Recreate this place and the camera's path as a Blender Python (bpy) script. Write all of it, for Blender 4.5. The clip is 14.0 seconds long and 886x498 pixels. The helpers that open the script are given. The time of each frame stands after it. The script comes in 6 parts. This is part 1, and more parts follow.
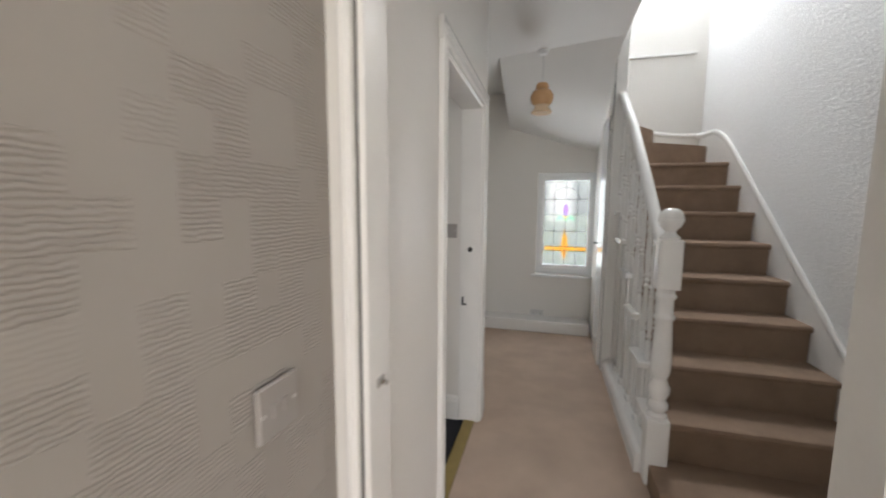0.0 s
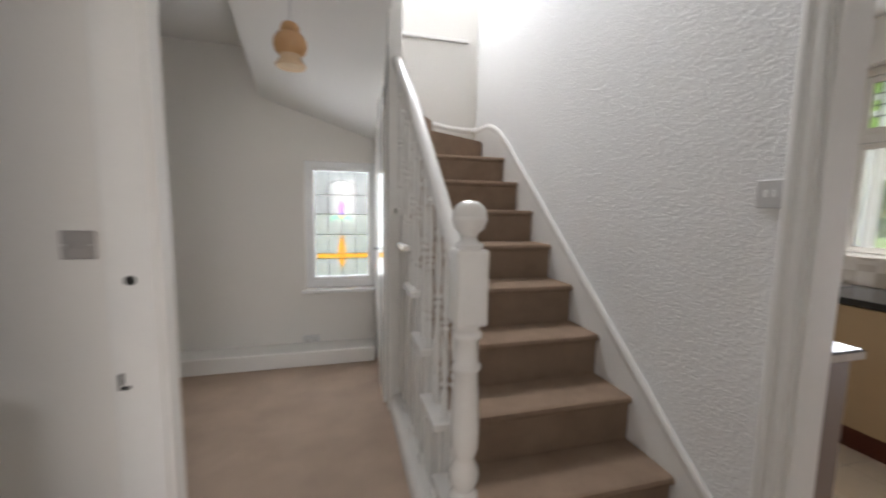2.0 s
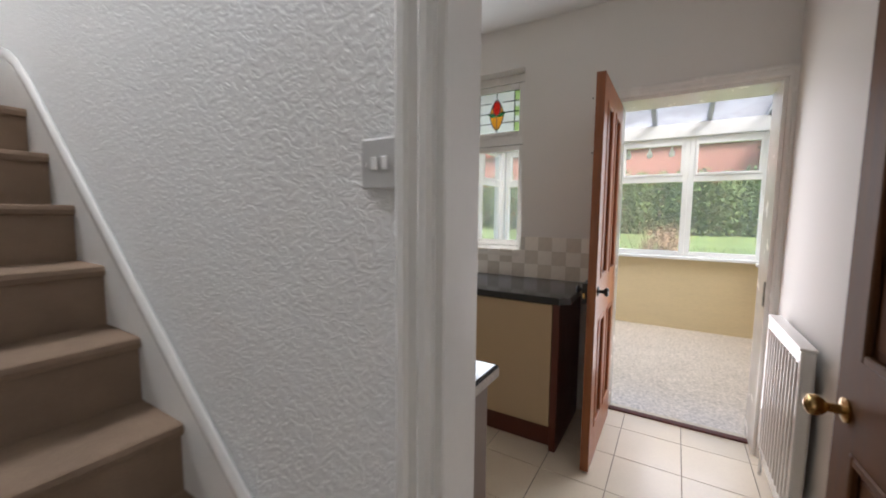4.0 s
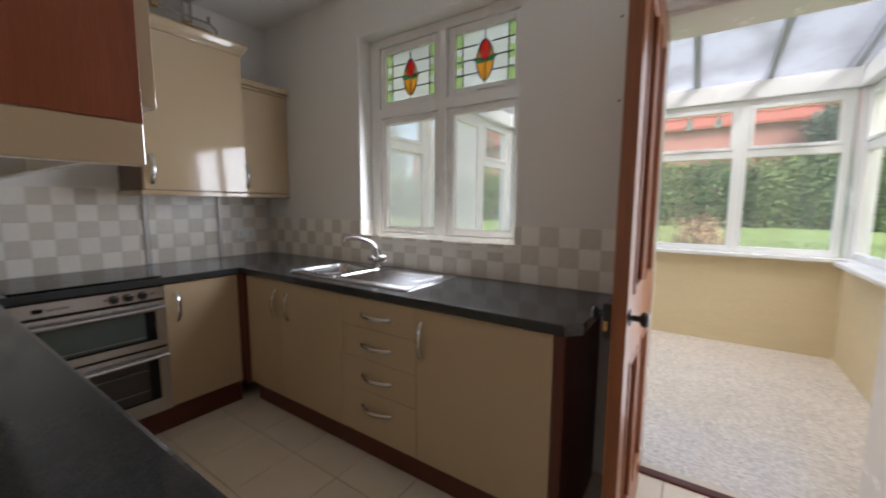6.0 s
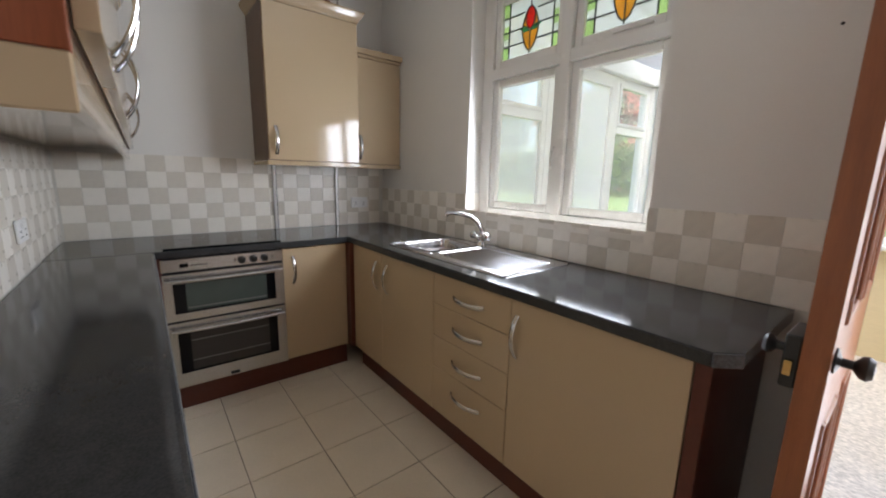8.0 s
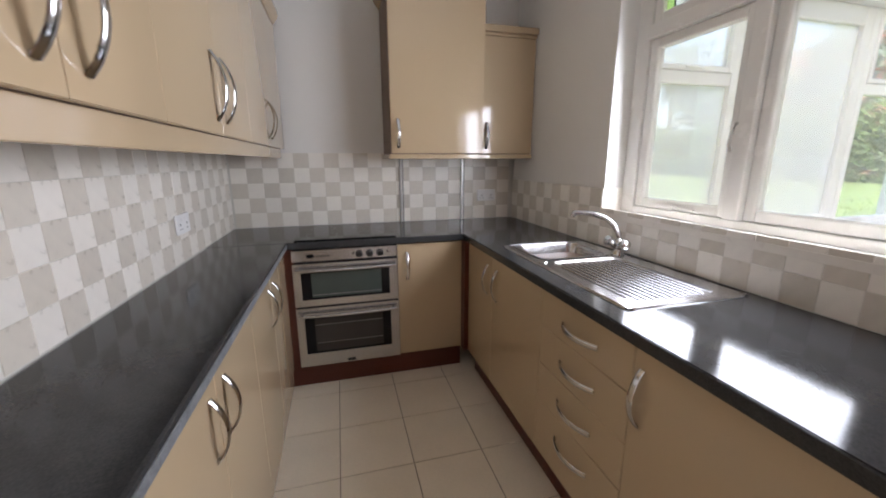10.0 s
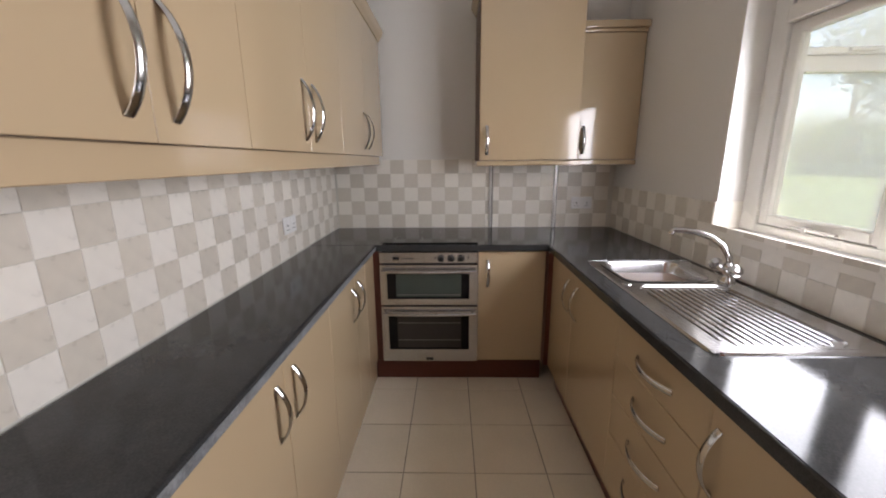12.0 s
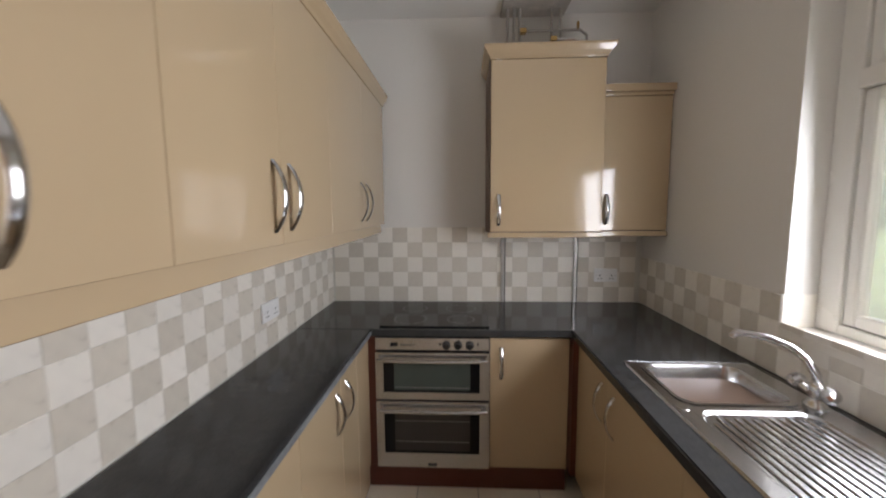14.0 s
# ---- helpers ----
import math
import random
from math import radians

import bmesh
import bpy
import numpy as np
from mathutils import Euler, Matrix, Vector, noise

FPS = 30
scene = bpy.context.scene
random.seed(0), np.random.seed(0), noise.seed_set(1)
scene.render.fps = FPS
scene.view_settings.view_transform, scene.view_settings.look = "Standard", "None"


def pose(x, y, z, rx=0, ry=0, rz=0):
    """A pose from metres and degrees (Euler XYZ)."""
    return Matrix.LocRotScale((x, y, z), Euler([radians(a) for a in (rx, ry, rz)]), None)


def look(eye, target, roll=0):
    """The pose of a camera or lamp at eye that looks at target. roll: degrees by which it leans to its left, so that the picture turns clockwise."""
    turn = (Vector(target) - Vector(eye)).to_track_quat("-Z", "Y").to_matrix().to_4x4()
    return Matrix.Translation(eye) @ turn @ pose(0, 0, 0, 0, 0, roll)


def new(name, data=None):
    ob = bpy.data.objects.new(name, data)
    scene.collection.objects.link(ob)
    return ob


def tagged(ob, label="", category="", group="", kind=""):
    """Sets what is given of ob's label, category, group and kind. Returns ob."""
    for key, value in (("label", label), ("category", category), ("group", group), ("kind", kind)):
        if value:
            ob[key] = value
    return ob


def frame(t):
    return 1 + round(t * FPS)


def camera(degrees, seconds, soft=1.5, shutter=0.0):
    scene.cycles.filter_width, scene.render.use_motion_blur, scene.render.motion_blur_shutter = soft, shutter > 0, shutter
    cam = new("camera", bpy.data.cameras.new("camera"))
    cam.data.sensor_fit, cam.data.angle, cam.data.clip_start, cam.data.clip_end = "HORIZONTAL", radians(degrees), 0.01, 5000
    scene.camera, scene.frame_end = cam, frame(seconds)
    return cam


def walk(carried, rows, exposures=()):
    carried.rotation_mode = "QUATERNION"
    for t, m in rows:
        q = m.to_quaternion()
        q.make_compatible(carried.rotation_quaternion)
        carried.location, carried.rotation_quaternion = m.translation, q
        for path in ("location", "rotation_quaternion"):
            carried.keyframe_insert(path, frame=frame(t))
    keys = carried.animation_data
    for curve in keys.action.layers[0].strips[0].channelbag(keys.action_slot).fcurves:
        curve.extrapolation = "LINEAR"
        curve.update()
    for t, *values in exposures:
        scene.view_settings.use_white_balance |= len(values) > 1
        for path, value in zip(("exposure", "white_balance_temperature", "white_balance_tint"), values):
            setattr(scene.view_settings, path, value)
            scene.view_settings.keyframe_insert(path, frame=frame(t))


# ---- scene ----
cam = camera(98.7, 14.0, soft=1.9, shutter=0.5)
PATH = [
    (0, (0.463, 0.251, 1.419), (-0.065, 2.167, 1.192), 0.4),
    (0.5, (0.473, 0.486, 1.413), (0.217, 2.457, 1.189), 0.6),
    (1, (0.548, 0.751, 1.399), (0.427, 2.735, 1.177), 0.8),
    (1.5, (0.578, 0.982, 1.39), (0.579, 2.97, 1.169), 0.9),
    (2, (0.643, 1.181, 1.388), (1.162, 3.1, 1.177), 0.9),
    (2.5, (0.84, 1.322, 1.373), (1.762, 3.086, 1.172), 0.9),
    (3, (1.018, 1.431, 1.363), (2.367, 2.894, 1.172), 0.9),
    (3.5, (1.198, 1.559, 1.366), (2.817, 2.719, 1.187), 0.7),
    (3.7, (1.282, 1.589, 1.367), (2.977, 2.636, 1.191), 0.6),
    (5.8, (2.198, 1.781, 1.301), (3.902, 2.807, 1.098), 0.3),
    (6, (2.239, 1.79, 1.307), (3.883, 2.905, 1.08), 0.3),
    (6.5, (2.299, 1.8, 1.314), (3.748, 3.151, 1.039), 0.5),
    (7, (2.331, 1.834, 1.307), (3.671, 3.286, 0.99), 0.6),
    (7.2, (2.348, 1.869, 1.304), (3.676, 3.326, 0.969), 1.0),
    (9.3, (2.665, 1.899, 1.323), (3.445, 3.686, 0.876), 0.2),
    (9.5, (2.689, 1.934, 1.345), (3.379, 3.754, 0.886), 0.1),
    (10, (2.777, 2.032, 1.343), (3.284, 3.914, 0.893), -0.2),
    (10.5, (2.838, 2.072, 1.366), (3.248, 3.975, 0.91), -0.3),
    (11, (2.889, 2.051, 1.373), (3.1, 3.986, 0.912), -0.3),
    (11.5, (2.905, 2.032, 1.371), (2.981, 3.979, 0.916), -0.4),
    (12, (2.926, 2.028, 1.392), (2.884, 3.976, 0.939), -0.5),
    (12.5, (2.922, 2.039, 1.421), (2.83, 3.988, 0.981), -0.4),
    (13, (2.945, 2.051, 1.461), (2.839, 4.012, 1.08), -0.5),
    (13.5, (2.948, 2.119, 1.506), (2.851, 4.094, 1.204), -0.4),
    (14, (2.943, 2.339, 1.52), (2.847, 4.326, 1.31), -0.4),
]
walk(cam, [(t, look(eye, target, roll)) for t, eye, target, roll in PATH],
     [(0.0, 1.63, 6350, 13), (2.0, 1.72, 6450, 15), (3.0, 1.68, 6400, 15), (3.7, 1.66, 6300, 15), (5.8, 1.48, 6300, 15), (7.2, 1.8, 6300, 12), (9.3, 2.18, 6100, 18), (11.0, 1.98, 6600, 18), (12.5, 1.98, 6650, 19), (14.0, 1.88, 6600, 16)])

# ---- world, sun, window light and added fill ----
world = bpy.data.worlds.new("overcast_sky")
scene.world = world
world.use_nodes = True
wn = world.node_tree
for n in list(wn.nodes):
    wn.nodes.remove(n)
sky = wn.nodes.new("ShaderNodeTexSky")
sky.sky_type = "NISHITA"
sky.sun_disc = False
sky.sun_elevation = radians(41.7)
sky.sun_rotation = radians(222)
sky.air_density, sky.dust_density, sky.ozone_density = 1.0, 4.0, 1.0
bg = wn.nodes.new("ShaderNodeBackground")
bg.inputs["Strength"].default_value = 0.15
wo = wn.nodes.new("ShaderNodeOutputWorld")
wn.links.new(sky.outputs[0], bg.inputs[0])
wn.links.new(bg.outputs[0], wo.inputs[0])

sun_data = bpy.data.lights.new("sun", "SUN")
sun_data.energy, sun_data.angle, sun_data.color = 1.5, radians(20), (1.0, 0.96, 0.9)
sun = new("sun", sun_data)
sun.matrix_world = look((-4, -8, 12), (5, 2, 0))


def window_light(name, eye, target, sx, sy, watts, colour=(0.93, 0.97, 1.0)):
    """Sky light entering by a window's opening, or added fill where none is built."""
    d = bpy.data.lights.new(name, "AREA")
    d.shape, d.size, d.size_y, d.energy, d.color = "RECTANGLE", sx, sy, watts, colour
    o = new(name, d)
    o.matrix_world = look(eye, target)
    return o


window_light("hall_window_light", (0.68, 5.06, 1.22), (0.68, 4.0, 1.22), 0.66, 1.16, 9)
window_light("landing_window_light", (1.28, 4.82, 4.4), (1.40, 2.4, 1.2), 0.7, 1.0, 34)
# The front window is unseen and assumed; this lamp lights room and hall.
window_light("front_window_light", (1.4, -2.44, 1.55), (1.3, 1.0, 1.3), 1.9, 1.2, 21.5, (1.0, 0.97, 0.93))
# Added fill lamp: the side room's wall behind it has no window.
window_light("left_room_fill_light", (-2.95, 0.9, 1.6), (0.0, 1.6, 1.2), 1.4, 1.2, 6)
window_light("roof_light", (5.55, 2.3, 3.35), (5.55, 2.3, 0.0), 2.6, 3.2, 36, (1.0, 0.98, 0.95))
window_light("kitchen_window_light", (4.185, 2.875, 1.50), (2.5, 2.875, 1.40), 0.40, 0.66, 3.1, (0.88, 0.94, 1.0))
window_light("kitchen_window_light", (4.185, 3.41, 1.50), (2.5, 3.41, 1.40), 0.40, 0.66, 3.3, (0.88, 0.94, 1.0))
window_light("garden_door_light", (4.14, 1.50, 1.10), (2.5, 1.75, 0.95), 0.50, 1.7, 3.0, (0.97, 0.97, 1.0))

# ---- materials ----


def mat(name, colour, rough=0.5, metal=0.0, var=0.12, scale=6.0, grain=0.0, grain_scale=220.0, bump=0.0, coat=0.0, rand=0.0, stretch=(1, 1, 1), rough_var=0.08, spec=0.5):
    """Principled surface with broad stains, fine grain, relief and a random tone per piece."""
    m = bpy.data.materials.new(name)
    m.use_nodes = True
    nt = m.node_tree
    p = nt.nodes["Principled BSDF"]
    tc = nt.nodes.new("ShaderNodeTexCoord")
    mp = nt.nodes.new("ShaderNodeMapping")
    mp.inputs["Scale"].default_value = stretch
    nt.links.new(tc.outputs["Object"], mp.inputs[0])
    big = nt.nodes.new("ShaderNodeTexNoise")
    big.inputs["Scale"].default_value, big.inputs["Detail"].default_value = scale, 4
    fine = nt.nodes.new("ShaderNodeTexNoise")
    fine.inputs["Scale"].default_value, fine.inputs["Detail"].default_value = grain_scale, 3
    nt.links.new(mp.outputs[0], big.inputs[0])
    nt.links.new(mp.outputs[0], fine.inputs[0])
    def math_node(op, a, b):
        q = nt.nodes.new("ShaderNodeMath")
        q.operation = op
        for i, v in enumerate((a, b)):
            if isinstance(v, (int, float)):
                q.inputs[i].default_value = v
            else:
                nt.links.new(v, q.inputs[i])
        return q.outputs[0]
    f = math_node("MULTIPLY", math_node("SUBTRACT", big.outputs[0], 0.5), 2 * var)
    g = math_node("MULTIPLY", math_node("SUBTRACT", fine.outputs[0], 0.5), 2 * grain)
    s = math_node("ADD", math_node("ADD", f, g), 1.0)
    if rand:
        oi = nt.nodes.new("ShaderNodeObjectInfo")
        s = math_node("ADD", s, math_node("MULTIPLY", math_node("SUBTRACT", oi.outputs["Random"], 0.5), 2 * rand))
    mul = nt.nodes.new("ShaderNodeVectorMath")
    mul.operation = "SCALE"
    mul.inputs[0].default_value = colour
    nt.links.new(s, mul.inputs["Scale"])
    nt.links.new(mul.outputs[0], p.inputs["Base Color"])
    r = math_node("ADD", math_node("MULTIPLY", math_node("SUBTRACT", big.outputs[0], 0.5), 2 * rough_var), rough)
    nt.links.new(r, p.inputs["Roughness"])
    p.inputs["Metallic"].default_value = metal
    p.inputs["Specular IOR Level"].default_value = spec
    if coat:
        p.inputs["Coat Weight"].default_value, p.inputs["Coat Roughness"].default_value = coat, 0.04
    if bump:
        b = nt.nodes.new("ShaderNodeBump")
        b.inputs["Strength"].default_value, b.inputs["Distance"].default_value = 1.0, bump
        nt.links.new(fine.outputs[0], b.inputs["Height"])
        nt.links.new(b.outputs[0], p.inputs["Normal"])
    return m


def relief_paper(name, colour):
    """White-painted blown wallpaper with a bark-like relief."""
    m = mat(name, colour, 0.6, var=0.03, scale=2.0)
    nt = m.node_tree
    p = nt.nodes["Principled BSDF"]
    tc = nt.nodes.new("ShaderNodeTexCoord")
    mp = nt.nodes.new("ShaderNodeMapping")
    mp.inputs["Scale"].default_value = (1, 0.85, 1.1)
    a = nt.nodes.new("ShaderNodeTexNoise")
    a.inputs["Scale"].default_value, a.inputs["Detail"].default_value, a.inputs["Distortion"].default_value = 44, 3, 1.3
    r = nt.nodes.new("ShaderNodeValToRGB")
    r.color_ramp.elements[0].position, r.color_ramp.elements[1].position = 0.40, 0.60
    b = nt.nodes.new("ShaderNodeBump")
    b.inputs["Strength"].default_value, b.inputs["Distance"].default_value = 1.0, 0.0012
    nt.links.new(tc.outputs["Object"], mp.inputs[0])
    nt.links.new(mp.outputs[0], a.inputs[0])
    nt.links.new(a.outputs[0], r.inputs[0])
    nt.links.new(r.outputs[0], b.inputs["Height"])
    nt.links.new(b.outputs[0], p.inputs["Normal"])
    return m


def combed_paper(name, colour):
    """Painted wallpaper with blocks of fine horizontal ridges."""
    m = mat(name, colour, 0.55, var=0.03, scale=2.0)
    nt = m.node_tree
    p = nt.nodes["Principled BSDF"]
    tc = nt.nodes.new("ShaderNodeTexCoord")
    snap = nt.nodes.new("ShaderNodeVectorMath")
    snap.operation = "SNAP"
    snap.inputs[1].default_value = (1.0, 0.055, 0.055)
    wob = nt.nodes.new("ShaderNodeTexNoise")
    wob.inputs["Scale"].default_value = 60
    mix = nt.nodes.new("ShaderNodeVectorMath")
    mix.operation = "MULTIPLY_ADD"
    mix.inputs[1].default_value = (0.0, 0.012, 0.008)
    cells = nt.nodes.new("ShaderNodeTexWhiteNoise")
    cells.noise_dimensions = "3D"
    rb = nt.nodes.new("ShaderNodeValToRGB")
    rb.color_ramp.elements[0].position, rb.color_ramp.elements[1].position = 0.44, 0.50
    clump = nt.nodes.new("ShaderNodeTexNoise")
    clump.inputs["Scale"].default_value, clump.inputs["Detail"].default_value = 7.5, 1
    rc = nt.nodes.new("ShaderNodeValToRGB")
    rc.color_ramp.elements[0].position, rc.color_ramp.elements[1].position = 0.36, 0.44
    both = nt.nodes.new("ShaderNodeMath")
    both.operation = "MULTIPLY"
    nt.links.new(snap.outputs[0], clump.inputs[0])
    nt.links.new(clump.outputs[0], rc.inputs[0])
    nt.links.new(rc.outputs[0], both.inputs[0])
    nt.links.new(rb.outputs[0], both.inputs[1])
    wave = nt.nodes.new("ShaderNodeTexWave")
    wave.wave_type, wave.bands_direction = "BANDS", "Z"
    wave.inputs["Scale"].default_value, wave.inputs["Distortion"].default_value = 46, 4.0
    wave.inputs["Detail"].default_value, wave.inputs["Detail Scale"].default_value = 2, 1.4
    mul = nt.nodes.new("ShaderNodeMath")
    mul.operation = "MULTIPLY"
    b = nt.nodes.new("ShaderNodeBump")
    b.inputs["Strength"].default_value, b.inputs["Distance"].default_value = 0.85, 0.0018
    nt.links.new(tc.outputs["Object"], wob.inputs[0])
    nt.links.new(wob.outputs["Color"], mix.inputs[0])
    nt.links.new(tc.outputs["Object"], mix.inputs[2])
    nt.links.new(mix.outputs[0], snap.inputs[0])
    nt.links.new(snap.outputs[0], cells.inputs[0])
    nt.links.new(tc.outputs["Object"], wave.inputs[0])
    nt.links.new(cells.outputs["Value"], rb.inputs[0])
    nt.links.new(both.outputs[0], mul.inputs[0])
    nt.links.new(wave.outputs["Fac"], mul.inputs[1])
    nt.links.new(mul.outputs[0], b.inputs["Height"])
    nt.links.new(b.outputs[0], p.inputs["Normal"])
    return m


def glass(name, colour=(1, 1, 1), haze=0.0, gloss=0.06, dirt=0.0):
    """Thin window glass: lets light through, reflects a little; haze scatters."""
    m = bpy.data.materials.new(name)
    m.use_nodes = True
    nt = m.node_tree
    for n in list(nt.nodes):
        nt.nodes.remove(n)
    out = nt.nodes.new("ShaderNodeOutputMaterial")
    tr = nt.nodes.new("ShaderNodeBsdfTransparent")
    tr.inputs[0].default_value = (*colour, 1)
    last = tr
    if haze:
        tl = nt.nodes.new("ShaderNodeBsdfTranslucent")
        tl.inputs[0].default_value = (*colour, 1)
        mx = nt.nodes.new("ShaderNodeMixShader")
        mx.inputs[0].default_value = haze
        nt.links.new(tr.outputs[0], mx.inputs[1])
        if dirt:
            tc = nt.nodes.new("ShaderNodeTexCoord")
            spots = nt.nodes.new("ShaderNodeTexNoise")
            spots.inputs["Scale"].default_value, spots.inputs["Detail"].default_value = 2.2, 6
            ramp = nt.nodes.new("ShaderNodeValToRGB")
            ramp.color_ramp.elements[0].position, ramp.color_ramp.elements[1].position = 0.35, 0.62
            ramp.color_ramp.elements[0].color = (*[c * (1 - dirt) for c in colour], 1)
            ramp.color_ramp.elements[1].color = (*colour, 1)
            nt.links.new(tc.outputs["Object"], spots.inputs[0])
            nt.links.new(spots.outputs[0], ramp.inputs[0])
            nt.links.new(ramp.outputs[0], tr.inputs[0])
            nt.links.new(ramp.outputs[0], tl.inputs[0])
        df = nt.nodes.new("ShaderNodeBsdfDiffuse")
        df.inputs[0].default_value = (*colour, 1)
        dust = nt.nodes.new("ShaderNodeMixShader")
        dust.inputs[0].default_value = 0.4
        nt.links.new(tl.outputs[0], dust.inputs[1])
        nt.links.new(df.outputs[0], dust.inputs[2])
        nt.links.new(dust.outputs[0], mx.inputs[2])
        last = mx
    gl = nt.nodes.new("ShaderNodeBsdfGlossy")
    gl.inputs["Roughness"].default_value = 0.03 + 0.2 * haze
    m2 = nt.nodes.new("ShaderNodeMixShader")
    m2.inputs[0].default_value = gloss
    nt.links.new(last.outputs[0], m2.inputs[1])
    nt.links.new(gl.outputs[0], m2.inputs[2])
    nt.links.new(m2.outputs[0], out.inputs[0])
    return m


WHITE_WALL = mat("white_plaster", (0.76, 0.74, 0.70), 0.65, var=0.03, scale=1.6, grain=0.02, bump=0.0004, grain_scale=130)
HALL_WALL = mat("hall_emulsion", (0.74, 0.72, 0.68), 0.6, var=0.03, scale=1.4, grain=0.03, bump=0.0011, grain_scale=90)
CEILING = mat("ceiling_paint", (0.80, 0.79, 0.76), 0.7, var=0.03, scale=1.2, bump=0.0005, grain_scale=110)
STAIR_PAPER = relief_paper("blown_wallpaper", (0.83, 0.83, 0.82))
# Off-white paper; the shade on this wall is put into its darker colour.
COMB_PAPER_SHADED = combed_paper("shaded_combed_wallpaper", (0.34, 0.315, 0.285))
GLOSS_WHITE = mat("white_gloss_paint", (0.80, 0.79, 0.76), 0.16, var=0.04, scale=8, grain=0.02, bump=0.0003, grain_scale=60, rough_var=0.06)
GLOSS_DOOR = mat("mirror_gloss_paint", (0.80, 0.80, 0.78), 0.05, var=0.02, scale=5, rough_var=0.02)
CREAM_PAINT = mat("cream_gloss_paint", (0.81, 0.795, 0.755), 0.25, var=0.05, scale=9, bump=0.0003, grain_scale=60)
PVC = mat("white_pvc", (0.82, 0.83, 0.83), 0.25, var=0.02, scale=4)
CARPET = mat("brown_carpet", (0.53, 0.41, 0.32), 0.95, var=0.30, scale=3.2, grain=0.30, grain_scale=420, bump=0.004, spec=0.1)
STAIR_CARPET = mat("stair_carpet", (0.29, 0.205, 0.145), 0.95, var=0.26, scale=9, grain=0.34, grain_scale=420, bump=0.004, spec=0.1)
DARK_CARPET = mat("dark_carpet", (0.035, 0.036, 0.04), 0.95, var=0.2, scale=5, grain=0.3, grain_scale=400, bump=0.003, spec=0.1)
BEIGE_GLOSS = mat("beige_gloss_laminate", (0.48, 0.364, 0.230), 0.10, var=0.025, scale=2.5, coat=0.35, rough_var=0.03)
CARCASS = mat("grey_brown_carcass", (0.155, 0.105, 0.078), 0.5, var=0.15, scale=14, stretch=(6, 6, 0.6), grain=0.12)
MAHOGANY = mat("dark_red_wood", (0.095, 0.020, 0.011), 0.42, var=0.08, scale=4, grain=0.15, grain_scale=90)
BROWN_PANEL = mat("red_brown_veneer", (0.24, 0.068, 0.028), 0.35, var=0.28, scale=7, stretch=(9, 9, 0.6), grain=0.25, grain_scale=50)
PINE = mat("stained_door_wood", (0.28, 0.090, 0.030), 0.33, var=0.4, scale=5, stretch=(10, 10, 0.6), grain=0.22, grain_scale=50, bump=0.0006)
OAK = mat("varnished_door_wood", (0.12, 0.050, 0.020), 0.55, spec=0.2, var=0.45, scale=5, stretch=(9, 9, 0.6), grain=0.2, grain_scale=50, bump=0.0005)
WORKTOP = mat("charcoal_worktop", (0.038, 0.039, 0.040), 0.085, spec=0.25, var=0.25, scale=30, grain=0.55, grain_scale=260, bump=0.00008, rough_var=0.03)
CHIPBOARD = mat("worn_worktop_edge", (0.45, 0.40, 0.34), 0.7, var=0.4, scale=60, grain=0.3)
STEEL = mat("brushed_steel", (0.54, 0.54, 0.545), 0.26, metal=1.0, var=0.03, scale=3, grain=0.03, grain_scale=300, stretch=(0.3, 1, 3), rough_var=0.03)
SINK_STEEL = mat("sink_steel", (0.55, 0.55, 0.56), 0.22, metal=1.0, var=0.05, scale=18, grain=0.06, grain_scale=200)
CHROME = mat("chrome", (0.62, 0.62, 0.62), 0.14, metal=1.0, var=0.03, rough_var=0.02)
BRASS = mat("aged_brass", (0.50, 0.34, 0.14), 0.25, metal=1.0, var=0.15, scale=20)
BLACK_IRON = mat("black_iron", (0.012, 0.012, 0.012), 0.4, var=0.2, scale=20)
BLACK_GLASS = mat("black_glass", (0.006, 0.006, 0.007), 0.06, spec=0.2, var=0.1, rough_var=0.02)
OVEN_GLASS = mat("tinted_oven_glass", (0.045, 0.040, 0.037), 0.10, spec=0.25, var=0.15, rough_var=0.02)
# Upper door's glass: a pale green reflection is put into its colour.
OVEN_GLASS_REFLECT = mat("oven_glass_with_reflection", (0.06, 0.075, 0.066), 0.10, spec=0.3, var=0.2, rough_var=0.02)
WORN_EDGE = mat("worn_laminate_edge", (0.15, 0.16, 0.17), 0.5, var=0.9, scale=26, grain=0.6, grain_scale=140)
RACK = mat("oven_rack_wire", (0.22, 0.21, 0.2), 0.4, metal=0.6)
# Darker copy of the grey switch plate, toned to the wall round it.
DARKER_PLATE = mat("darker_grey_plate", (0.36, 0.34, 0.32), 0.35, var=0.05, metal=0.1)
SOCKET_WHITE = mat("white_plastic", (0.89, 0.89, 0.88), 0.3, var=0.02)
METAL_PLATE = mat("grey_switch_plate", (0.60, 0.595, 0.585), 0.35, var=0.04, metal=0.1)
TILE_CREAM = mat("cream_wall_tile", (0.85, 0.81, 0.735), 0.30, var=0.05, scale=30, rand=0.05, bump=0.0003, grain_scale=45)
TILE_GREY = mat("grey_beige_wall_tile", (0.66, 0.61, 0.525), 0.30, var=0.08, scale=30, rand=0.06, bump=0.0003, grain_scale=45)
GROUT = mat("grout", (0.66, 0.64, 0.58), 0.85, var=0.1, scale=20)
FLOOR_TILE = mat("cream_floor_tile", (0.74, 0.66, 0.53), 0.26, var=0.07, scale=5, grain=0.05, rand=0.03, bump=0.0003, grain_scale=70, rough_var=0.03)
FLOOR_GROUT = mat("floor_grout", (0.20, 0.16, 0.12), 0.9, var=0.15, scale=12)
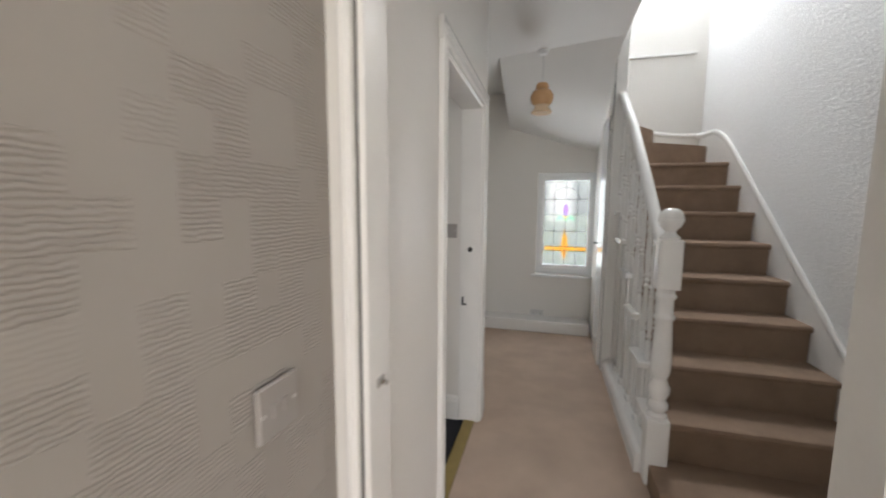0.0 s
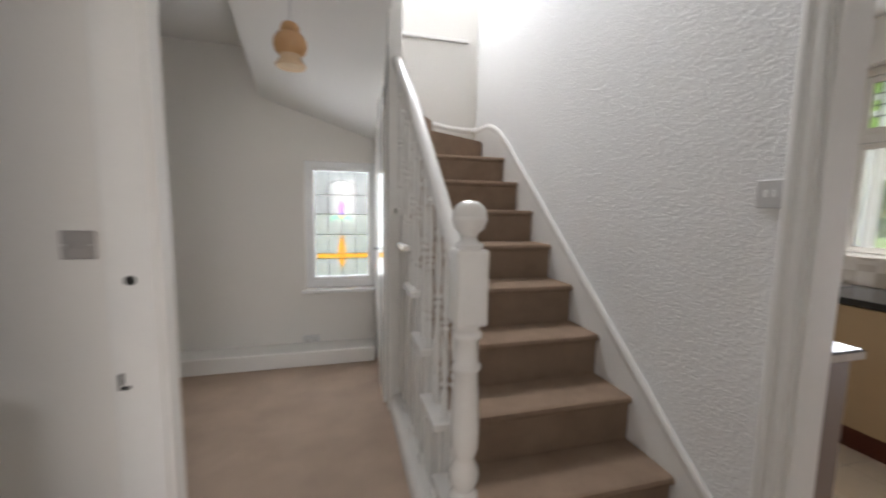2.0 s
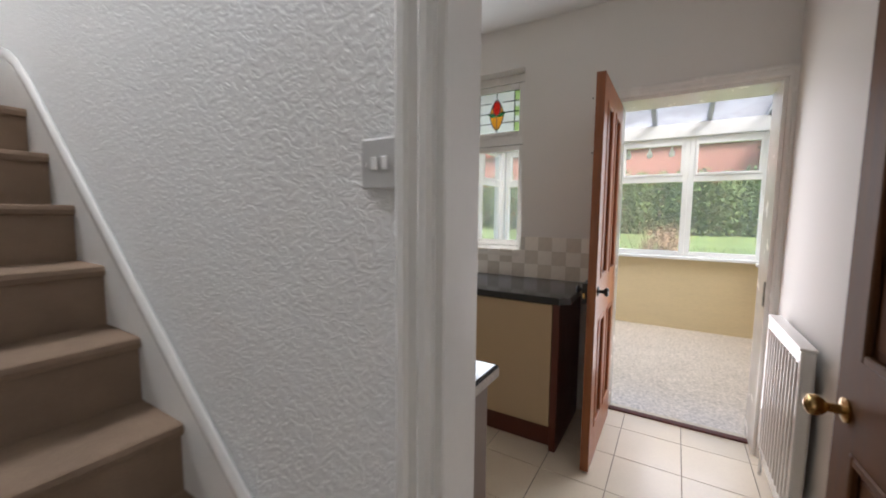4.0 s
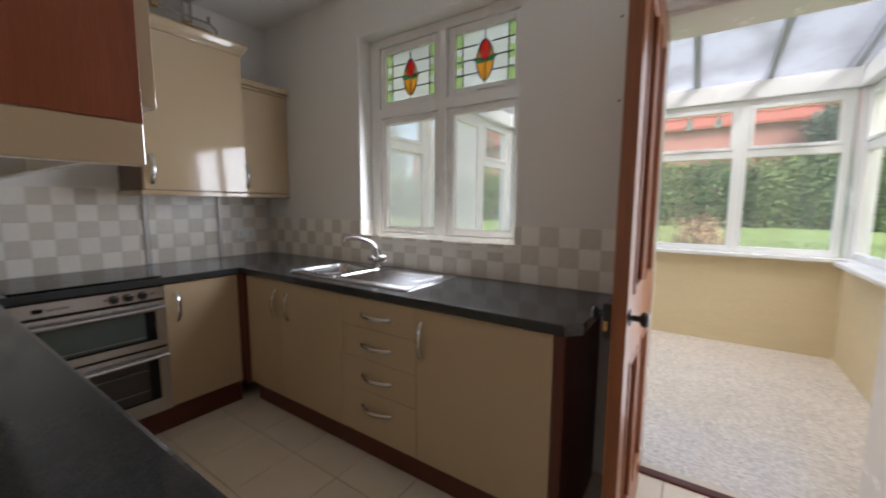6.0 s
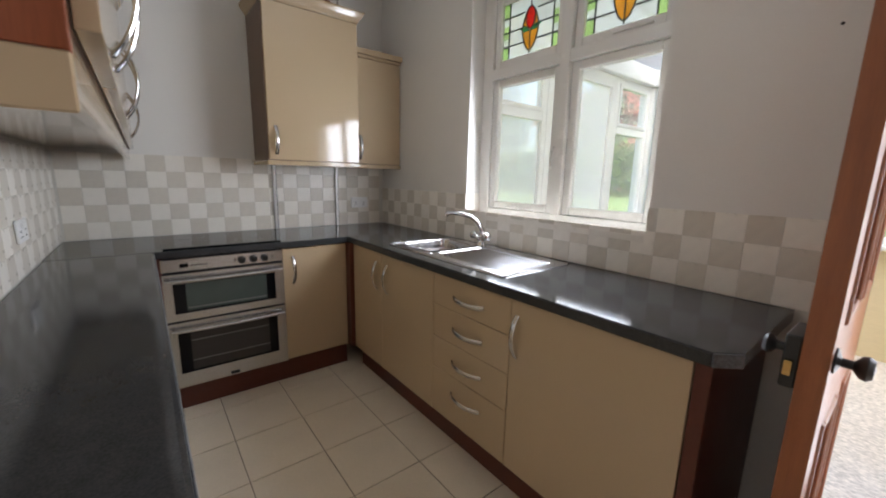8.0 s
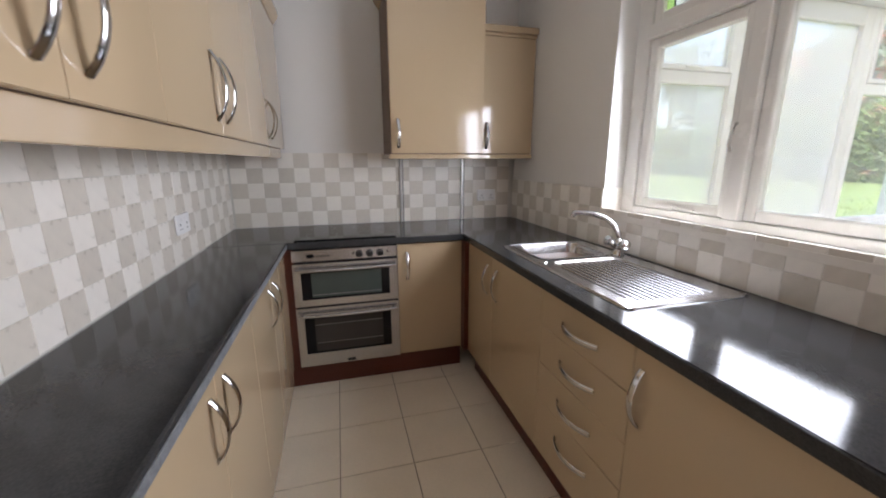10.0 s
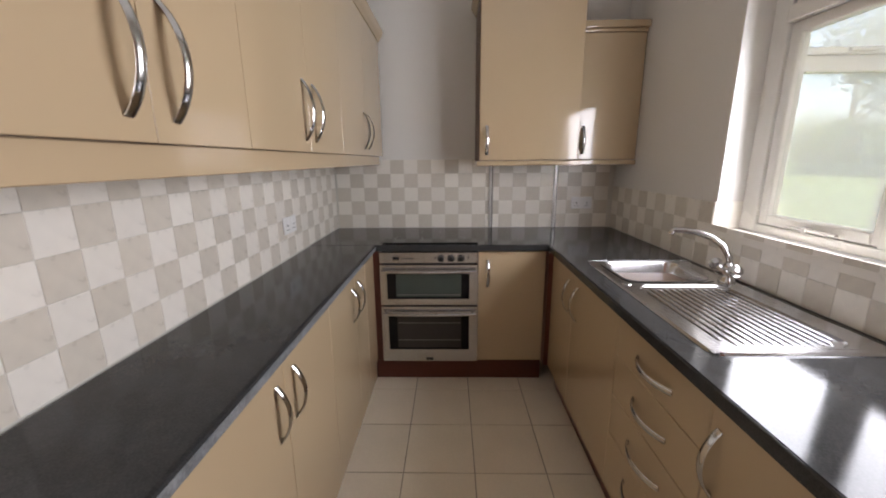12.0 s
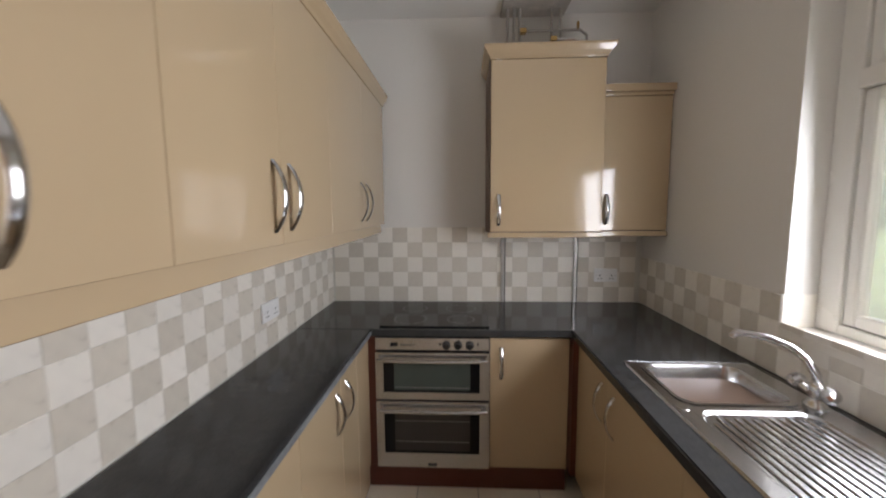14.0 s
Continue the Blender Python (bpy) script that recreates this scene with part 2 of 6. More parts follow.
CONS_FLOOR = mat("worn_vinyl_floor", (0.74, 0.68, 0.62), 0.17, var=0.10, scale=3, grain=0.7, grain_scale=55, stretch=(1.5, 0.9, 1), bump=0.0005)
RENDERED = mat("cream_render", (0.72, 0.60, 0.385), 0.75, var=0.06, scale=5, stretch=(1, 0.5, 2.5), grain=0.06, bump=0.002, grain_scale=40)
LEAD = mat("lead_came", (0.06, 0.06, 0.065), 0.5, metal=0.5)
FROSTED = glass("frosted_glass", (0.43, 0.44, 0.43), haze=0.16)
RIPPLED = glass("rippled_clear_glass", (0.92, 0.97, 0.93), haze=0.40)
# Slight haze in these two glasses imitates a pale glare over the view.
GARDEN_GLASS = glass("garden_room_glass", (0.97, 0.99, 0.98), haze=0.06)
KITCHEN_GLASS = glass("veiled_kitchen_glass", (0.98, 0.99, 0.98), haze=0.05)
CLEAR = glass("clear_glass", (0.97, 0.99, 0.98))
HAZY = glass("dusty_glass", (1.0, 0.985, 0.97), haze=0.55)
# Thin dust, with blown-out daylight put into the same whitening haze.
DUST_GLARE = glass("dust_and_glare_glass", (1.0, 1.0, 0.99), haze=0.42)
POLYCARB = glass("polycarbonate_sheet", (0.50, 0.52, 0.55), haze=0.75, dirt=0.45)
G_YELLOW = glass("amber_glass", (0.85, 0.50, 0.05), haze=0.2)
G_RED = glass("red_glass", (0.80, 0.07, 0.03), haze=0.2)
G_GREEN = glass("green_glass", (0.12, 0.60, 0.38), haze=0.2)
G_PURPLE = glass("purple_glass", (0.50, 0.22, 0.85), haze=0.28)
G_LIME = glass("lime_glass", (0.68, 0.86, 0.45), haze=0.2)
SHADE_AMBER = mat("amber_shade_glass", (0.62, 0.36, 0.17), 0.15, var=0.1, scale=12)
SHADE_PALE = mat("pale_shade_glass", (0.70, 0.52, 0.34), 0.15, var=0.1, scale=12)
GRASS = mat("grass", (0.20, 0.275, 0.10), 0.9, var=0.6, scale=0.9, grain=0.35, grain_scale=24, spec=0.2)
LEAF = mat("hedge_leaf", (0.105, 0.165, 0.055), 0.6, var=0.5, scale=1.1, grain=0.3, grain_scale=8, spec=0.3)
TREE_LEAF = mat("tree_leaf", (0.13, 0.175, 0.12), 0.6, var=0.4, scale=0.8, grain=0.3, grain_scale=8, spec=0.3)
DRY = mat("dry_stems", (0.36, 0.24, 0.15), 0.9, var=0.3, scale=6)
BARK = mat("bark", (0.10, 0.075, 0.05), 0.9, var=0.3, scale=8, bump=0.01, grain_scale=30)
BRICK = mat("red_brick", (0.37, 0.17, 0.145), 0.85, var=0.15, scale=1.2, grain=0.2, grain_scale=30)
ROOF_TILE = mat("red_roof_tile", (0.30, 0.085, 0.06), 0.85, var=0.15, scale=2, grain=0.2, grain_scale=18)
YELLOW_STRIP = mat("worn_brass_strip", (0.36, 0.27, 0.10), 0.4, metal=0.7, var=0.2, scale=20)
COPPER = mat("painted_pipe", (0.36, 0.34, 0.31), 0.45, var=0.08, scale=20)
TRUNKING = mat("steel_trim", (0.55, 0.54, 0.51), 0.35, metal=0.6, var=0.05)
CREVICE = mat("dark_gap", (0.02, 0.018, 0.016), 0.9)
BULB = mat("milky_bulb", (0.85, 0.85, 0.82), 0.2)

# ---- helpers of this scene ----
ORIGIN = {}


def thing(name, at, label="", category="", group="", kind=""):
    o = new(name)
    o.empty_display_size = 0.05
    o.location = at
    ORIGIN[o] = Vector(at)
    return tagged(o, label, category, group, kind)


def finish(name, bm, material, smooth=False):
    me = bpy.data.meshes.new(name)
    bmesh.ops.recalc_face_normals(bm, faces=bm.faces)
    bm.to_mesh(me)
    bm.free()
    me.materials.append(material)
    if smooth:
        for p in me.polygons:
            p.use_smooth = True
    return me


def part(name, bm, material, parent=None, label="", smooth=False, m=None):
    """One bmesh in world coordinates becomes one mesh under its thing or part."""
    if m is not None:
        bmesh.ops.transform(bm, matrix=m, verts=bm.verts)
    base = ORIGIN.get(parent, Vector((0, 0, 0)))
    if parent is not None:
        bmesh.ops.translate(bm, verts=bm.verts, vec=-base)
    o = new(name, finish(name, bm, material, smooth))
    if parent is not None:
        o.parent = parent
        ORIGIN[o] = base
    if smooth:
        e = o.modifiers.new("edges", "EDGE_SPLIT")
        e.split_angle = radians(42)
    return tagged(o, label)


def solid(name, bm, material, label, category, group="", kind="", smooth=False, m=None):
    """A thing or piece of the setting that is one mesh."""
    o = part(name, bm, material, None, "", smooth, m)
    return tagged(o, label, category, group, kind)


def box(bm, x0, x1, y0, y1, z0, z1, bev=0.0, seg=1):
    c = bmesh.ops.create_cube(bm, size=1.0)["verts"]
    bmesh.ops.scale(bm, vec=(abs(x1 - x0), abs(y1 - y0), abs(z1 - z0)), verts=c)
    bmesh.ops.translate(bm, vec=((x0 + x1) / 2, (y0 + y1) / 2, (z0 + z1) / 2), verts=c)
    if bev:
        edges = {e for v in c for e in v.link_edges}
        bmesh.ops.bevel(bm, geom=list(edges), offset=bev, segments=seg, profile=0.6, affect="EDGES")
    return bm


def boxes(*rows, bev=0.0, seg=1):
    bm = bmesh.new()
    for r in rows:
        box(bm, *r, bev=bev, seg=seg)
    return bm


def lathe(bm, profile, at, seg=20, axis="Z"):
    """Turned body from rows of radius and height."""
    rings = []
    for r, h in profile:
        ring = []
        for i in range(seg):
            a = 2 * math.pi * i / seg
            p = Vector((r * math.cos(a), r * math.sin(a), h))
            if axis == "X":
                p = Vector((p.z, p.x, p.y))
            if axis == "Y":
                p = Vector((p.x, p.z, p.y))
            ring.append(bm.verts.new(p + Vector(at)))
        rings.append(ring)
    for a, b in zip(rings, rings[1:]):
        for i in range(seg):
            bm.faces.new((a[i], a[(i + 1) % seg], b[(i + 1) % seg], b[i]))
    bm.faces.new(rings[0][::-1])
    bm.faces.new(rings[-1])
    return bm


def sweep(bm, points, rx, ry=None, seg=8, up=(0, 0, 1), taper=None):
    """A bar of elliptic section along points."""
    ry = rx if ry is None else ry
    pts = [Vector(p) for p in points]
    rings = []
    for i, p in enumerate(pts):
        d = (pts[min(i + 1, len(pts) - 1)] - pts[max(i - 1, 0)]).normalized()
        u = Vector(up)
        if abs(d.dot(u)) > 0.95:
            u = Vector((1, 0, 0)) if abs(d.x) < 0.9 else Vector((0, 1, 0))
        s = d.cross(u).normalized()
        w = s.cross(d).normalized()
        k = 1.0 if taper is None else taper[i]
        off = math.pi / 4 if seg == 4 else 0.0
        rings.append([bm.verts.new(p + s * rx * k * math.cos(2 * math.pi * j / seg + off) + w * ry * k * math.sin(2 * math.pi * j / seg + off)) for j in range(seg)])
    for a, b in zip(rings, rings[1:]):
        for j in range(seg):
            bm.faces.new((a[j], a[(j + 1) % seg], b[(j + 1) % seg], b[j]))
    bm.faces.new(rings[0][::-1])
    bm.faces.new(rings[-1])
    return bm


def prism(bm, outline, axis, a, b):
    """A flat outline drawn out along an axis from a to b. axis x: outline in y, z; y: in x, z; z: in x, y."""
    def at(p, h):
        return {"x": (h, p[0], p[1]), "y": (p[0], h, p[1]), "z": (p[0], p[1], h)}[axis]
    lo = [bm.verts.new(at(p, a)) for p in outline]
    hi = [bm.verts.new(at(p, b)) for p in outline]
    n = len(outline)
    for i in range(n):
        bm.faces.new((lo[i], lo[(i + 1) % n], hi[(i + 1) % n], hi[i]))
    bm.faces.new(lo[::-1])
    bm.faces.new(hi)
    return bm


def wall_x(x0, x1, y0, y1, z0, z1, holes=()):
    """A wall that runs along y, with rectangular openings (y0, y1, z0, z1)."""
    bm = bmesh.new()
    cuts = sorted(holes)
    y = y0
    for a, b, c, d in cuts:
        if a > y:
            box(bm, x0, x1, y, a, z0, z1)
        if c > z0:
            box(bm, x0, x1, a, b, z0, c)
        if d < z1:
            box(bm, x0, x1, a, b, d, z1)
        y = b
    if y < y1:
        box(bm, x0, x1, y, y1, z0, z1)
    return bm


def wall_y(y0, y1, x0, x1, z0, z1, holes=()):
    """A wall that runs along x, with rectangular openings (x0, x1, z0, z1)."""
    bm = bmesh.new()
    x = x0
    for a, b, c, d in sorted(holes):
        if a > x:
            box(bm, x, a, y0, y1, z0, z1)
        if c > z0:
            box(bm, a, b, y0, y1, z0, c)
        if d < z1:
            box(bm, a, b, y0, y1, d, z1)
        x = b
    if x < x1:
        box(bm, x, x1, y0, y1, z0, z1)
    return bm

# ---- plan ----
XL, XS, XK, XR = 0.06, 1.95, 2.07, 4.11      # hall left wall, stair wall, kitchen left wall, kitchen window wall
YB, YK0, CEIL = 4.84, 1.13, 2.70              # back wall, kitchen front wall, ceiling
Y1, Z1, GO, RI = 2.053, 0.118, 0.2523, 0.211  # first nosing, going and rise of the stairs
XN = 1.03                                     # open side of the stairs

# ---- large structure ----
solid("wall_stair", wall_x(XS, XK - 0.002, 0.0, YB, 0, 5.2, [(1.19, 1.955, 0, 2.05)]), STAIR_PAPER, "wall in white-painted blown relief wallpaper beside the stairs", "wall", kind="structure")
solid("wall_stair_kitchen_side", wall_x(XK - 0.002, XK, 0.0, YB, 0, CEIL, [(1.19, 1.955, 0, 2.05)]), WHITE_WALL, "plain white plaster face of the kitchen wall", "wall", kind="structure")
solid("wall_back_hall", wall_y(YB - 0.03, YB + 0.25, -1.2, XN, 0, CEIL, [(0.335, 1.02, 0.63, 1.80)]), HALL_WALL, "white emulsioned back wall of the hall with a window opening", "wall", kind="structure")
solid("wall_back_stairwell", wall_y(YB, YB + 0.25, XN, XS, 0, 5.2, [(1.05, 1.85, 3.9, 4.9)]), HALL_WALL, "white wall at the turn of the stairs with a high window opening", "wall", kind="structure")
solid("wall_back_kitchen", wall_y(YB, YB + 0.25, XS, XR + 0.27, 0, CEIL), WHITE_WALL, "white plaster back wall of the kitchen", "wall", kind="structure")
solid("wall_kitchen_window", wall_x(XR, XR + 0.27, YK0 - 0.3, YB, 0, CEIL, [(1.17, 1.985, 0, 2.09), (2.60, 3.745, 1.06, 2.405)]), WHITE_WALL, "white plaster wall with the kitchen window and the garden-room doorway", "wall", kind="structure")
solid("wall_kitchen_front", wall_y(YK0 - 0.14, YK0, XK, XR, 0, CEIL), WHITE_WALL, "white plaster wall with a radiator", "wall", kind="structure")
solid("wall_hall_left", wall_x(-0.07, XL, 1.005, 2.74, 0, CEIL, [(1.72, 2.60, 0, 2.01)]), HALL_WALL, "smooth off-white wall with a doorway to a side room", "wall", kind="structure")
solid("wall_side_room_partition", wall_y(2.60, 2.74, -3.0, -0.07, 0, CEIL), HALL_WALL, "off-white partition behind the side room's radiator", "wall", kind="structure")
solid("wall_hall_far_left", wall_x(-1.32, -1.2, 2.74, YB, 0, CEIL), HALL_WALL, "plain white wall closing the hall", "wall", kind="structure")
solid("wall_front_room_left", wall_x(-0.07, 0.05, -2.5, 1.005, 0, CEIL), COMB_PAPER_SHADED, "wall in painted wallpaper with blocks of combed ridges", "wall", kind="structure")
solid("wall_front_doorway", wall_y(0.915, 1.02, 0.05, XS, 0, CEIL, [(0.11, 0.97, 0, 2.01)]), HALL_WALL, "wall with the doorway from the front room to the hall", "wall", kind="structure")
solid("wall_front", wall_y(-2.62, -2.5, -0.07, XS, 0, CEIL, [(0.4, 1.7, 0.9, 2.2)]), WHITE_WALL, "plain unseen wall with the assumed front window opening", "wall", kind="structure")
solid("wall_front_room_right", wall_x(XS, XK, -2.5, -0.003, 0, CEIL), WHITE_WALL, "plain wall closing the front room", "wall", kind="structure")
solid("wall_side_room", wall_x(-3.12, -3.0, -1.0, 2.74, 0, CEIL), WHITE_WALL, "plain wall closing the side room", "wall", kind="structure")
solid("wall_side_room_front", wall_y(-1.12, -1.0, -3.12, -0.07, 0, CEIL), WHITE_WALL, "plain wall closing the side room", "wall", kind="structure")

solid("ceiling_hall", boxes((-1.32, 0.975, 1.07, YB + 0.2, CEIL, CEIL + 0.2), (0.975, XS, 1.07, 1.95, CEIL, CEIL + 0.2)), CEILING, "white hall ceiling cut away over the stairs", "ceiling", kind="structure")
solid("ceiling_kitchen", boxes((XK, XR + 0.27, YK0 - 0.14, YB, CEIL, CEIL + 0.15)), CEILING, "white kitchen ceiling", "ceiling", kind="structure")
solid("ceiling_front_room", boxes((-0.07, XK, -2.62, 1.07, CEIL + 0.004, CEIL + 0.15)), CEILING, "white front room ceiling", "ceiling", kind="structure")
solid("ceiling_side_room", boxes((-3.12, -0.07, -1.12, 2.74, CEIL + 0.008, CEIL + 0.15)), CEILING, "white side room ceiling", "ceiling", kind="structure")
solid("ceiling_landing", boxes((-1.5, XK, 1.7, YB + 0.25, 5.2, 5.3)), CEILING, "white landing ceiling", "ceiling", kind="structure")
solid("wall_landing_left", wall_x(-1.5, -1.38, 1.7, YB + 0.2, CEIL + 0.2, 5.2), HALL_WALL, "plain landing wall", "wall", kind="structure")
solid("wall_landing_front", wall_y(1.7, 1.82, -1.38, XS, CEIL + 0.2, 5.2), HALL_WALL, "plain landing wall", "wall", kind="structure")
solid("wall_landing_back", wall_y(YB, YB + 0.2, -1.38, XN, CEIL + 0.2, 5.2), HALL_WALL, "plain landing wall", "wall", kind="structure")

# sloped soffit under the upper flight, with an upright cheek on its open side
bm = bmesh.new()
for i in range(9):
    for j in range(9):
        u, v = i / 8, j / 8
        x = 0.0 + 0.96 * u
        y = (3.74 - 0.22 * u) * (1 - v) + 4.81 * v
        z = CEIL * (1 - v) + (2.30 - 0.30 * u) * v - 0.03 * math.sin(math.pi * v) * 0.5
        bm.verts.new((x, y, z))
bm.verts.ensure_lookup_table()
for i in range(8):
    for j in range(8):
        bm.faces.new([bm.verts[k] for k in (i * 9 + j, i * 9 + j + 1, (i + 1) * 9 + j + 1, (i + 1) * 9 + j)])
cheek = [bm.verts[j] for j in range(9)] + [bm.verts.new((0.0, 4.81, CEIL))]
bm.faces.new(cheek)
solid("ceiling_soffit", bm, CEILING, "white sloped soffit under the upper stairs", "ceiling", kind="structure")

solid("floor_hall", boxes((-1.32, XK, -2.62, 1.07, -0.12, 0.0), (XL - 0.02, XS, 1.07, 2.74, -0.12, 0.0), (-1.32, XS, 2.74, YB, -0.12, 0.0), (XS, XK - 0.03, 1.2, 1.945, -0.12, 0.0)), CARPET, "worn mid-brown fitted carpet", "carpet", kind="structure")
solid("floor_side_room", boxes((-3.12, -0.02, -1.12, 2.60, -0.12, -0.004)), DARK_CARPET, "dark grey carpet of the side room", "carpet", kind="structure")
solid("floor_kitchen_bed", boxes((XK - 0.03, XR + 0.14, YK0 - 0.14, YB, -0.12, -0.004)), FLOOR_GROUT, "grout bed of the kitchen floor tiles", "floor", kind="structure")
solid("floor_garden_room", boxes((XR + 0.14, 6.95, 0.5, 4.1, -0.12, -0.006)), CONS_FLOOR, "worn pale mottled vinyl floor of the garden room", "floor", kind="structure")

# ---- doorways: linings and moulded architraves ----


def architrave_bar(bm, a, b, width, depth, axis, out, side):
    """Moulded strip from a to b; axis 'x' or 'y' is the wall's direction, out the way it stands proud, side the way away from the opening."""
    a, b = Vector(a), Vector(b)
    prof = [(0, 0), (0, 0.55), (0.12, 0.8), (0.3, 0.85), (0.38, 0.7), (0.62, 0.75), (0.72, 1.0), (0.9, 1.0), (1, 0.85), (1, 0)]
    o, s = Vector(out), Vector(side)
    lo = [bm.verts.new(a + s * width * p + o * depth * q) for p, q in prof]
    hi = [bm.verts.new(b + s * width * p + o * depth * q) for p, q in prof]
    n = len(prof)
    for i in range(n):
        bm.faces.new((lo[i], lo[(i + 1) % n], hi[(i + 1) % n], hi[i]))
    bm.faces.new(lo[::-1])
    bm.faces.new(hi)


def doorway_x(name, x0, x1, y0, y1, top, material, label, sides=(-1, 1), w=0.07, d=0.022, lining=0.03):
    """Lining and architraves of an opening in a wall along y."""
    t = thing(name, (x0, y0, 0), label, "door frame", kind="structure")
    part("lining", boxes((x0 - 0.002, x1 + 0.002, y0, y0 + lining, 0, top), (x0 - 0.002, x1 + 0.002, y1 - lining, y1, 0, top), (x0 - 0.002, x1 + 0.002, y0 + lining, y1 - lining, top - lining, top), bev=0.003), material, t)
    for s in sides:
        x = x0 - 0.002 if s < 0 else x1 + 0.002
        for (a, b, sd) in (((x, y0 + 0.012, 0), (x, y0 + 0.012, top + w - 0.012), (0, -1, 0)), ((x, y1 - 0.012, 0), (x, y1 - 0.012, top + w - 0.012), (0, 1, 0)), ((x, y0 - w, top - 0.012), (x, y1 + w, top - 0.012), (0, 0, 1))):
            bm = bmesh.new()
            architrave_bar(bm, a, b, w, d, "y", (s, 0, 0), sd)
            part("architrave", bm, material, t)
    return t


def doorway_y(name, y0, y1, x0, x1, top, material, label, sides=(-1, 1), w=0.07, d=0.022, lining=0.03):
    t = thing(name, (x0, y0, 0), label, "door frame", kind="structure")
    part("lining", boxes((x0, x0 + lining, y0 - 0.002, y1 + 0.002, 0, top), (x1 - lining, x1, y0 - 0.002, y1 + 0.002, 0, top), (x0 + lining, x1 - lining, y0 - 0.002, y1 + 0.002, top - lining, top), bev=0.003), material, t)
    for s in sides:
        y = y0 - 0.002 if s < 0 else y1 + 0.002
        for (a, b, sd) in (((x0 + 0.012, y, 0), (x0 + 0.012, y, top + w - 0.012), (-1, 0, 0)), ((x1 - 0.012, y, 0), (x1 - 0.012, y, top + w - 0.012), (1, 0, 0)), ((x0 - w, y, top - 0.012), (x1 + w, y, top - 0.012), (0, 0, 1))):
            bm = bmesh.new()
            architrave_bar(bm, a, b, min(w, 0.024) if (sd[0] == -1 and x0 < 0.2) else w, d, "x", (0, s, 0), sd)
            part("architrave", bm, material, t)
    return t


front_frame = doorway_y("door_frame_1", 0.915, 1.02, 0.098, 0.98, 2.02, GLOSS_WHITE, "white-painted doorway lining with a latch keep", sides=(-1,))
part("latch_keep", boxes((0.126, 0.132, 0.950, 0.982, 1.035, 1.055), (0.126, 0.140, 0.978, 0.984, 1.030, 1.042), bev=0.001), CHROME, front_frame, "small chrome latch keep")
part("joint", boxes((0.1112, 0.1152, 0.9112, 0.9126, 0.0, 2.0)), CREVICE, front_frame, "dark open joint beside the lining")
side_frame = doorway_x("door_frame_2", -0.07, XL, 1.70, 2.62, 2.03, GLOSS_WHITE, "white-painted doorway lining and moulded architrave", sides=(1,), w=0.075)
bm = bmesh.new()
lathe(bm, [(0.0, -0.001), (0.016, -0.001), (0.016, 0.003), (0.0, 0.003)], (-0.005, 2.589, 1.145), 14, "Y")
part("latch_hole", bm, CREVICE, side_frame, "black oval hole of a removed lock")
part("latch_plate", boxes((-0.055, -0.043, 2.586, 2.592, 0.80, 0.84), (-0.055, -0.025, 2.586, 2.592, 0.785, 0.797)), BLACK_IRON, side_frame, "black iron latch plate")
kitchen_frame = doorway_x("door_frame_3", XS, XK, 1.17, 1.975, 2.07, GLOSS_WHITE, "white-painted doorway between hall and kitchen")
garden_frame = doorway_x("door_frame_4", XR, XR + 0.27, 1.155, 1.995, 2.10, CREAM_PAINT, "cream-painted doorway to the garden room", sides=(-1,), w=0.06)
part("strike_plate", boxes((XR + 0.02, XR + 0.06, 1.183, 1.188, 0.86, 1.00)), BLACK_IRON, garden_frame, "worn dark strike plate")
solid("threshold_strip", boxes((XL - 0.09, XL - 0.02, 1.73, 2.59, 0.0, 0.008), bev=0.003), YELLOW_STRIP, "worn yellow-brass threshold strip between carpets", "threshold", kind="structure")
solid("threshold_garden_room", boxes((XR + 0.12, XR + 0.17, 1.185, 1.965, -0.006, 0.012), bev=0.004), MAHOGANY, "dark wooden threshold bar", "threshold", kind="structure")

# ---- baseboards ----


def baseboard(name, pts, inward, h=0.14, d=0.018, material=None):
    """Moulded skirting between two points of a wall's foot."""
    bm = bmesh.new()
    a, b, n = Vector((*pts[0], 0)), Vector((*pts[1], 0)), Vector((*inward, 0))
    prof = [(0, 0), (d, 0), (d, h * 0.78), (d * 0.75, h * 0.86), (d * 0.85, h * 0.9), (d * 0.45, h * 0.97), (0, h)]
    lo = [bm.verts.new(a + n * q + Vector((0, 0, z))) for q, z in prof]
    hi = [bm.verts.new(b + n * q + Vector((0, 0, z))) for q, z in prof]
    k = len(prof)
    for i in range(k):
        bm.faces.new((lo[i], lo[(i + 1) % k], hi[(i + 1) % k], hi[i]))
    bm.faces.new(lo[::-1])
    bm.faces.new(hi)
    return solid(name, bm, material or GLOSS_WHITE, "white gloss-painted moulded skirting board", "skirting", kind="structure")


baseboard("baseboard", ((XL, 2.70), (XL, 2.74)), (1, 0), 0.16)
baseboard("baseboard", ((XL + 0.018, 2.74), (-1.2, 2.74)), (0, 1), 0.16)
baseboard("baseboard", ((XL, 1.005), (XL, 1.63)), (1, 0), 0.16)
baseboard("baseboard", ((-3.0, 2.60), (-0.07, 2.60)), (0, -1), 0.16)
baseboard("baseboard", ((0.05, -2.5), (0.05, 0.88)), (1, 0), 0.16)
baseboard("baseboard", ((2.85, YK0), (XR, YK0)), (0, 1), 0.13)
solid("pipe_boxing", boxes((-1.2, 0.935, 4.56, YB - 0.03, 0.0, 0.135), bev=0.012, seg=2), GLOSS_WHITE, "white-painted boxed skirting along the back wall", "skirting", kind="structure")

# ---- staircase ----
stairs = thing("staircase", (XN, Y1, 0), "carpeted staircase with white-painted string and turned balustrade", "staircase", kind="structure")


